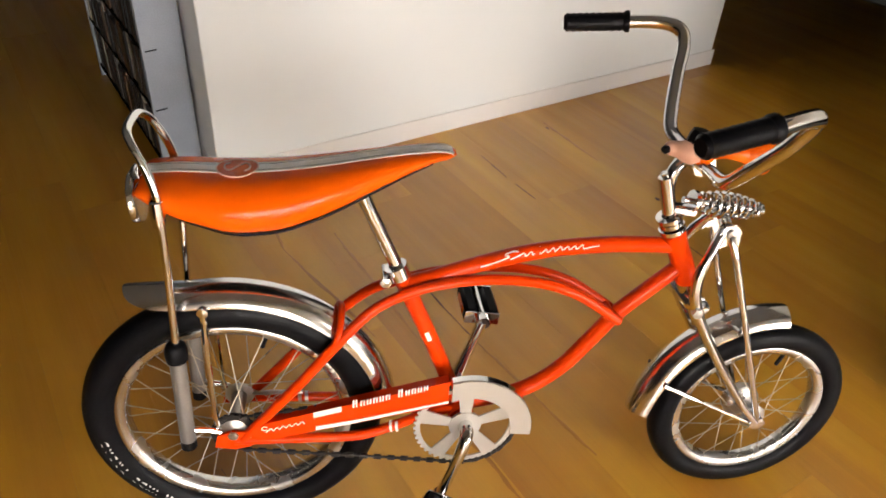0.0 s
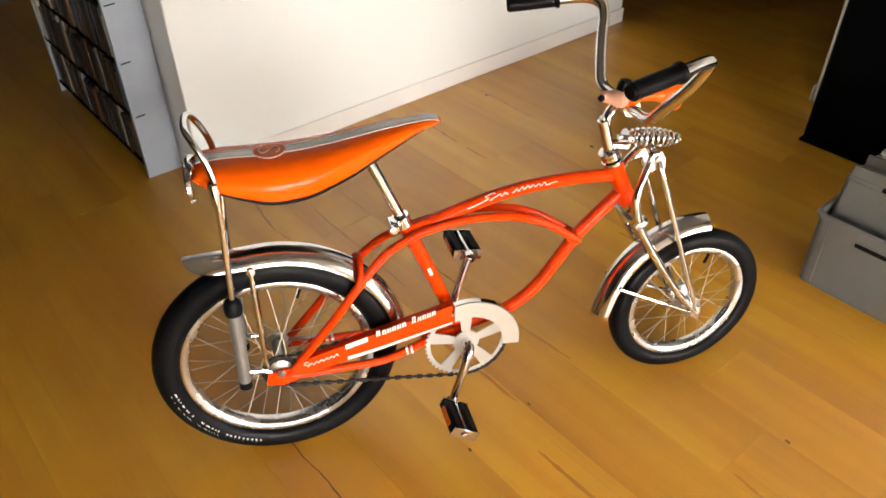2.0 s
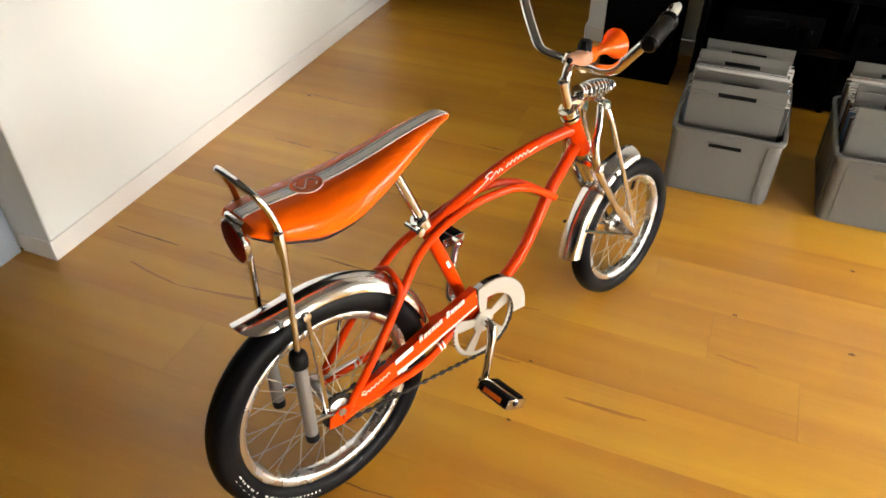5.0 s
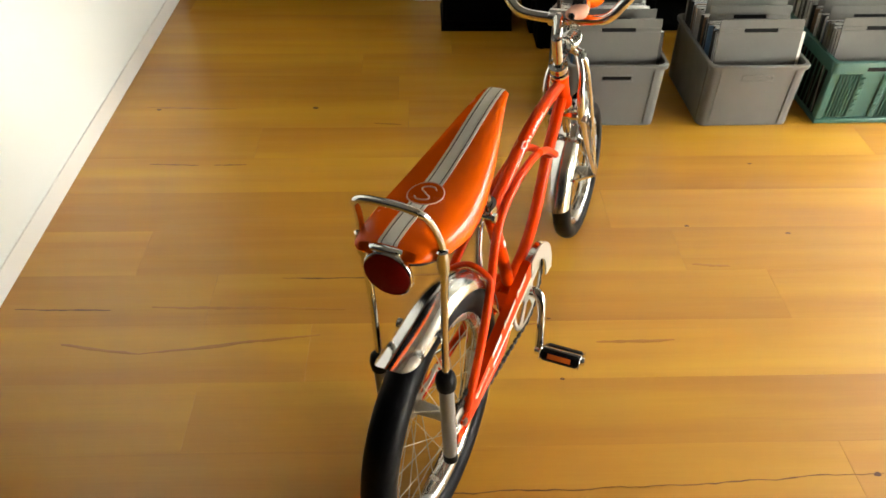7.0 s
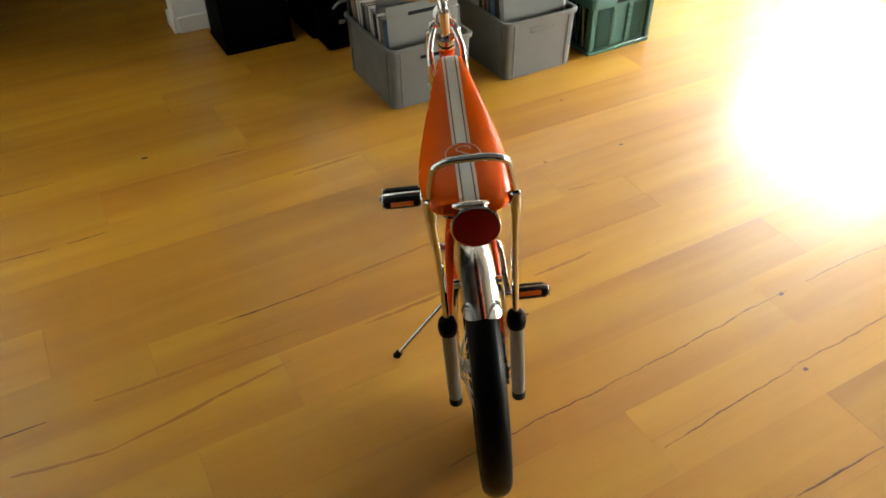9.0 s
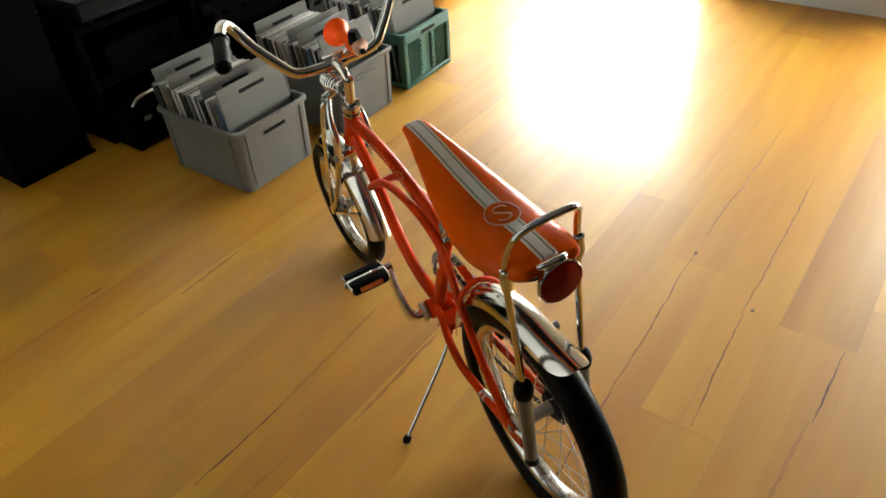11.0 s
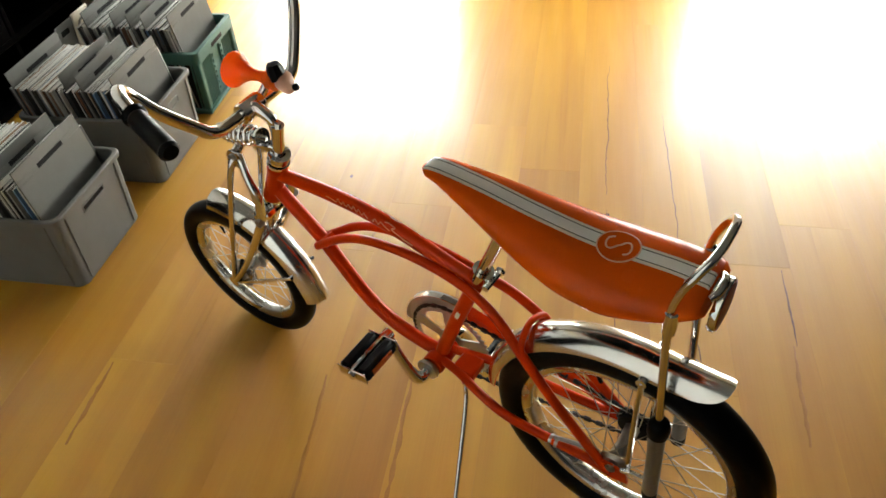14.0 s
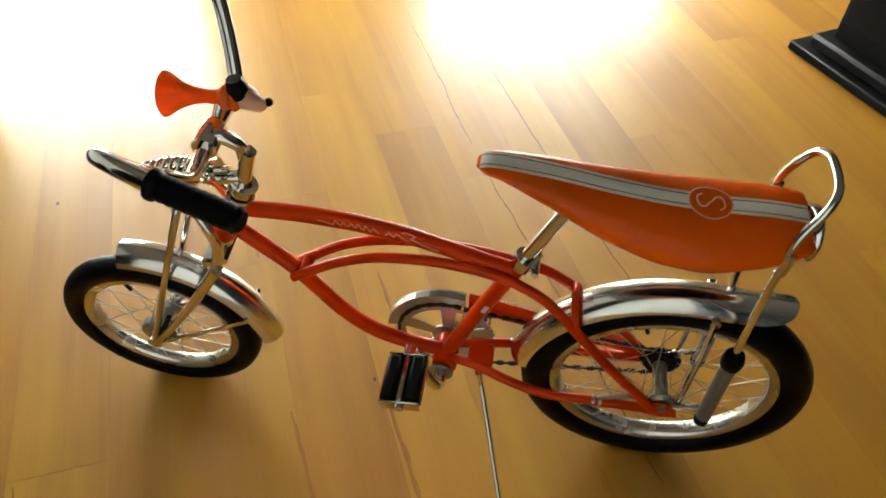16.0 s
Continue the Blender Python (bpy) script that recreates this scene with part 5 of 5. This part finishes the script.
part("crank_cup", Shape().lathe([(0.0, 0), (0.024, 0), (0.026, 0.004), (0.022, 0.012), (0.012, 0.014), (0.0, 0.014)], 24, across(CX, 0.048, CZ)), STEEL, bicycle)

chain = Shape()


def run(p, q):
    n = int((Vector(q) - Vector(p)).length / 0.0127)
    d = (Vector(q) - Vector(p)) / n
    turn = -math.degrees(math.atan2(d.z, d.x))
    for k in range(n):
        c = Vector(p) + d * (k + 0.5)
        chain.box((0.0145, 0.0075 if k % 2 else 0.0045, 0.0088 if k % 2 else 0.0052), pose(*c, 0, turn, 0), 0.0012)


run((0.0, -0.0465, 0.214), (CX - 0.02, -0.0465, CZ - 0.097))
run((0.0, -0.0465, 0.290), (CX - 0.03, -0.0465, CZ + 0.094))
for k in range(26):
    a = radians(-100 + 200 * k / 25)
    chain.box((0.0145, 0.0075 if k % 2 else 0.0045, 0.008), pose(CX + 0.099 * math.cos(a), -0.0465, CZ + 0.099 * math.sin(a), 0, -math.degrees(a) - 90, 0), 0.0012)
for k in range(8):
    a = radians(95 + 170 * k / 7)
    chain.box((0.0145, 0.0075 if k % 2 else 0.0045, 0.008), pose(0.038 * math.cos(a), -0.0465, 0.257 + 0.038 * math.sin(a), 0, -math.degrees(a) - 90, 0), 0.0012)
part("chain", chain, CHAIN, bicycle, "dark oiled roller chain")

kick = part("kickstand", Shape().tube([(0.335, 0.018, 0.222), (0.331, 0.024, 0.205), (0.317, 0.052, 0.165), (0.256, 0.204, 0.029)], 0.0052, 10), CHROME, bicycle, "thin chromed kickstand")
part("foot", Shape().tube([(0.2575, 0.200, 0.033), (0.2535, 0.2095, 0.0245), (0.2525, 0.2115, 0.0215)], [0.009, 0.0105, 0.008], 12, 2), RUBBER, kick, "black rubber foot")

bands = Shape()
for x in (0.270, 0.281):
    bands.lathe([(0.0096, -0.0025), (0.0108, -0.0022), (0.0108, 0.0022), (0.0096, 0.0025)], 16, pose(x, -0.0435, 0.2455, 0, 82, -8), True)
part("band", bands, WHITE, frame_part, "thin pale painted bands")
strap = Shape()
for x in (0.108, 0.120):
    strap.lathe([(0.0096, -0.003), (0.0110, -0.0026), (0.0110, 0.0026), (0.0096, 0.003)], 16, pose(x, 0.0542, 0.2405, 0, 88, 1), True)
strap.tube([(0.114, 0.0535, 0.253), (0.060, 0.047, 0.262), (0.006, 0.047, 0.263)], 0.0045, 8)
part("brake_strap", strap, STEEL, frame_part, "steel brake arm strapped to the stay")

# parts ahead of the rear axle moved forward, seat sideways, to fit the camera's view
VIEW_SHIFT = 0.012
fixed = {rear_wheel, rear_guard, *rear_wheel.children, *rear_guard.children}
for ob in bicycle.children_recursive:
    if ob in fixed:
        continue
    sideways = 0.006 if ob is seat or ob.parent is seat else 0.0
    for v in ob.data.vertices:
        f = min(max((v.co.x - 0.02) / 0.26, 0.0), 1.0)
        v.co.x += VIEW_SHIFT * f * f * (3 - 2 * f)
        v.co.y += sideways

# ---- the floor, plank by plank ----
floor = thing("floor", "wide oiled honey-coloured wooden plank floor with cracks and knots", "floor", kind="structure")
part("subfloor", Shape().box((9.8, 7.0, 0.1), ROOM @ pose(-0.35, 0.15, -0.0725), 0), SEAM, floor)
JOINTS = {-3: -0.812, -2: -0.342, 0: 0.585, 1: -1.475, 2: -0.985, 3: -0.748, 5: -0.262}
rng = random.Random(3)
PLANK_MESHES = {}
# planks plainly darker or paler than the rest: by row, before or after its joint
TONES = {(-3, -1): (0.84, 0.82, 0.80), (1, 1): (1.10, 1.13, 1.2)}


def plank_mesh(length):
    if length not in PLANK_MESHES:
        w, t, c = 0.1966, 0.02, 0.0001
        x, y = w / 2, length / 2 - 0.0003
        rings = [[(-x, -y, -t), (x, -y, -t), (x, y, -t), (-x, y, -t)], [(-x, -y, -c), (x, -y, -c), (x, y, -c), (-x, y, -c)], [(-x + c, -y + c, 0), (x - c, -y + c, 0), (x - c, y - c, 0), (-x + c, y - c, 0)]]
        PLANK_MESHES[length] = Shape().loft(rings).mesh("plank", FLOOR, 20)
    return PLANK_MESHES[length]


for col in range(-28, 22):
    a = -0.298 + 0.1968 * (col + 2) + 0.0984
    if a < -5.2 or a > 4.4:
        continue
    joint = JOINTS.get(col, rng.uniform(-1.6, 0.4))
    cuts = [joint]
    while cuts[-1] < 3.6:
        cuts.append(cuts[-1] + rng.choice([1.6, 1.8, 2.0, 2.2]))
    while cuts[0] > -3.2:
        cuts.insert(0, cuts[0] - rng.choice([1.6, 1.8, 2.0, 2.2]))
    cuts = [-3.2] + [c for c in cuts if -3.1 < c < 3.5] + [3.6]
    for b0, b1 in zip(cuts, cuts[1:]):
        ob = new("plank", plank_mesh(round(b1 - b0, 2)))
        ob.parent = floor
        ob.matrix_world = ROOM @ pose(a, (b0 + b1) / 2, 0)
        ob.color = (*TONES.get((col, (b0 == joint) - (b1 == joint)), (1.0, 1.0, 1.0)), 1.0)


def crack(a0, a1, b0, b1, wide, material, wander=0.006):
    """A thin wavy split that runs along a plank from b0 to b1, tapering at both ends."""
    n = max(8, int(abs(b1 - b0) / 0.02))
    rows, drift = [], 0.0
    for k in range(n + 1):
        f = k / n
        drift = 0.82 * drift + rng.uniform(-1, 1) * wander * 0.45
        a = a0 + (a1 - a0) * f + drift
        w = wide * (0.25 + 0.75 * math.sin(math.pi * min(max(f, 0.03), 0.97)) ** 0.6) * rng.uniform(0.45, 1.1) / 2
        b = b0 + (b1 - b0) * f
        rows.append([(a - w, b, 0.0001), (a + w, b, 0.0001), (a + w * 0.8, b, 0.0005), (a - w * 0.8, b, 0.0005)])
    part("crack", Shape().loft(rows, m=ROOM), material, floor)


rng = random.Random(17)
for a0, a1, b0, b1 in ((-0.03, -0.012, 0.10, -0.42), (-0.014, 0.008, -0.42, -1.02), (-0.226, -0.203, -0.356, -0.80), (-0.203, -0.185, -0.80, -1.60), (0.012, 0.0, -1.1, -1.95)):
    crack(a0, a1, b0, b1, 0.0038, CRACK)
for a0, a1, b0, b1 in ((-0.46, -0.47, -0.52, -0.80), (0.667, 0.670, 0.43, 0.12), (1.242, 1.236, 0.96, 0.79), (1.50, 1.492, 0.20, 0.10), (0.555, 0.548, 1.14, 0.88), (1.235, 1.24, 0.74, 0.63)):
    crack(a0, a1, b0, b1, 0.006, CRACK, 0.003)
for a0, a1, b0, b1 in ((0.670, 0.70, 0.12, -0.28), (0.558, 0.54, 0.77, 0.24), (0.425, 0.388, 0.97, 0.76), (0.388, 0.449, 0.76, 0.30), (0.481, 0.472, -0.29, 0.08), (-0.453, -0.435, -0.52, -0.22), (0.412, 0.417, -0.43, -0.64), (1.262, 1.25, -0.25, 0.0), (0.71, 0.70, -0.77, -0.88), (1.62, 1.61, 1.07, 0.73)):
    crack(a0, a1, b0, b1, 0.013, FAINT, 0.004)


def knot(a, b, size):
    """A small dark oval knot with an uneven edge."""
    edge = []
    for k in range(14):
        t = 2 * math.pi * k / 14
        r = size * rng.uniform(0.7, 1.15)
        edge.append((a + r * 0.62 * math.cos(t), b + r * math.sin(t)))
    part("knot", Shape().plate(edge, 0.0004, ROOM @ pose(0, 0, 0.0001)), CRACK, floor)


for a, b, size in ((1.613, 0.430, 0.013), (0.889, -0.804, 0.008), (0.849, -1.111, 0.009), (0.290, -0.322, 0.006), (1.226, -1.117, 0.008), (0.498, -0.315, 0.006), (-0.22, -0.83, 0.009), (0.006, -0.995, 0.009), (1.604, 1.02, 0.010)):
    knot(a, b, size)
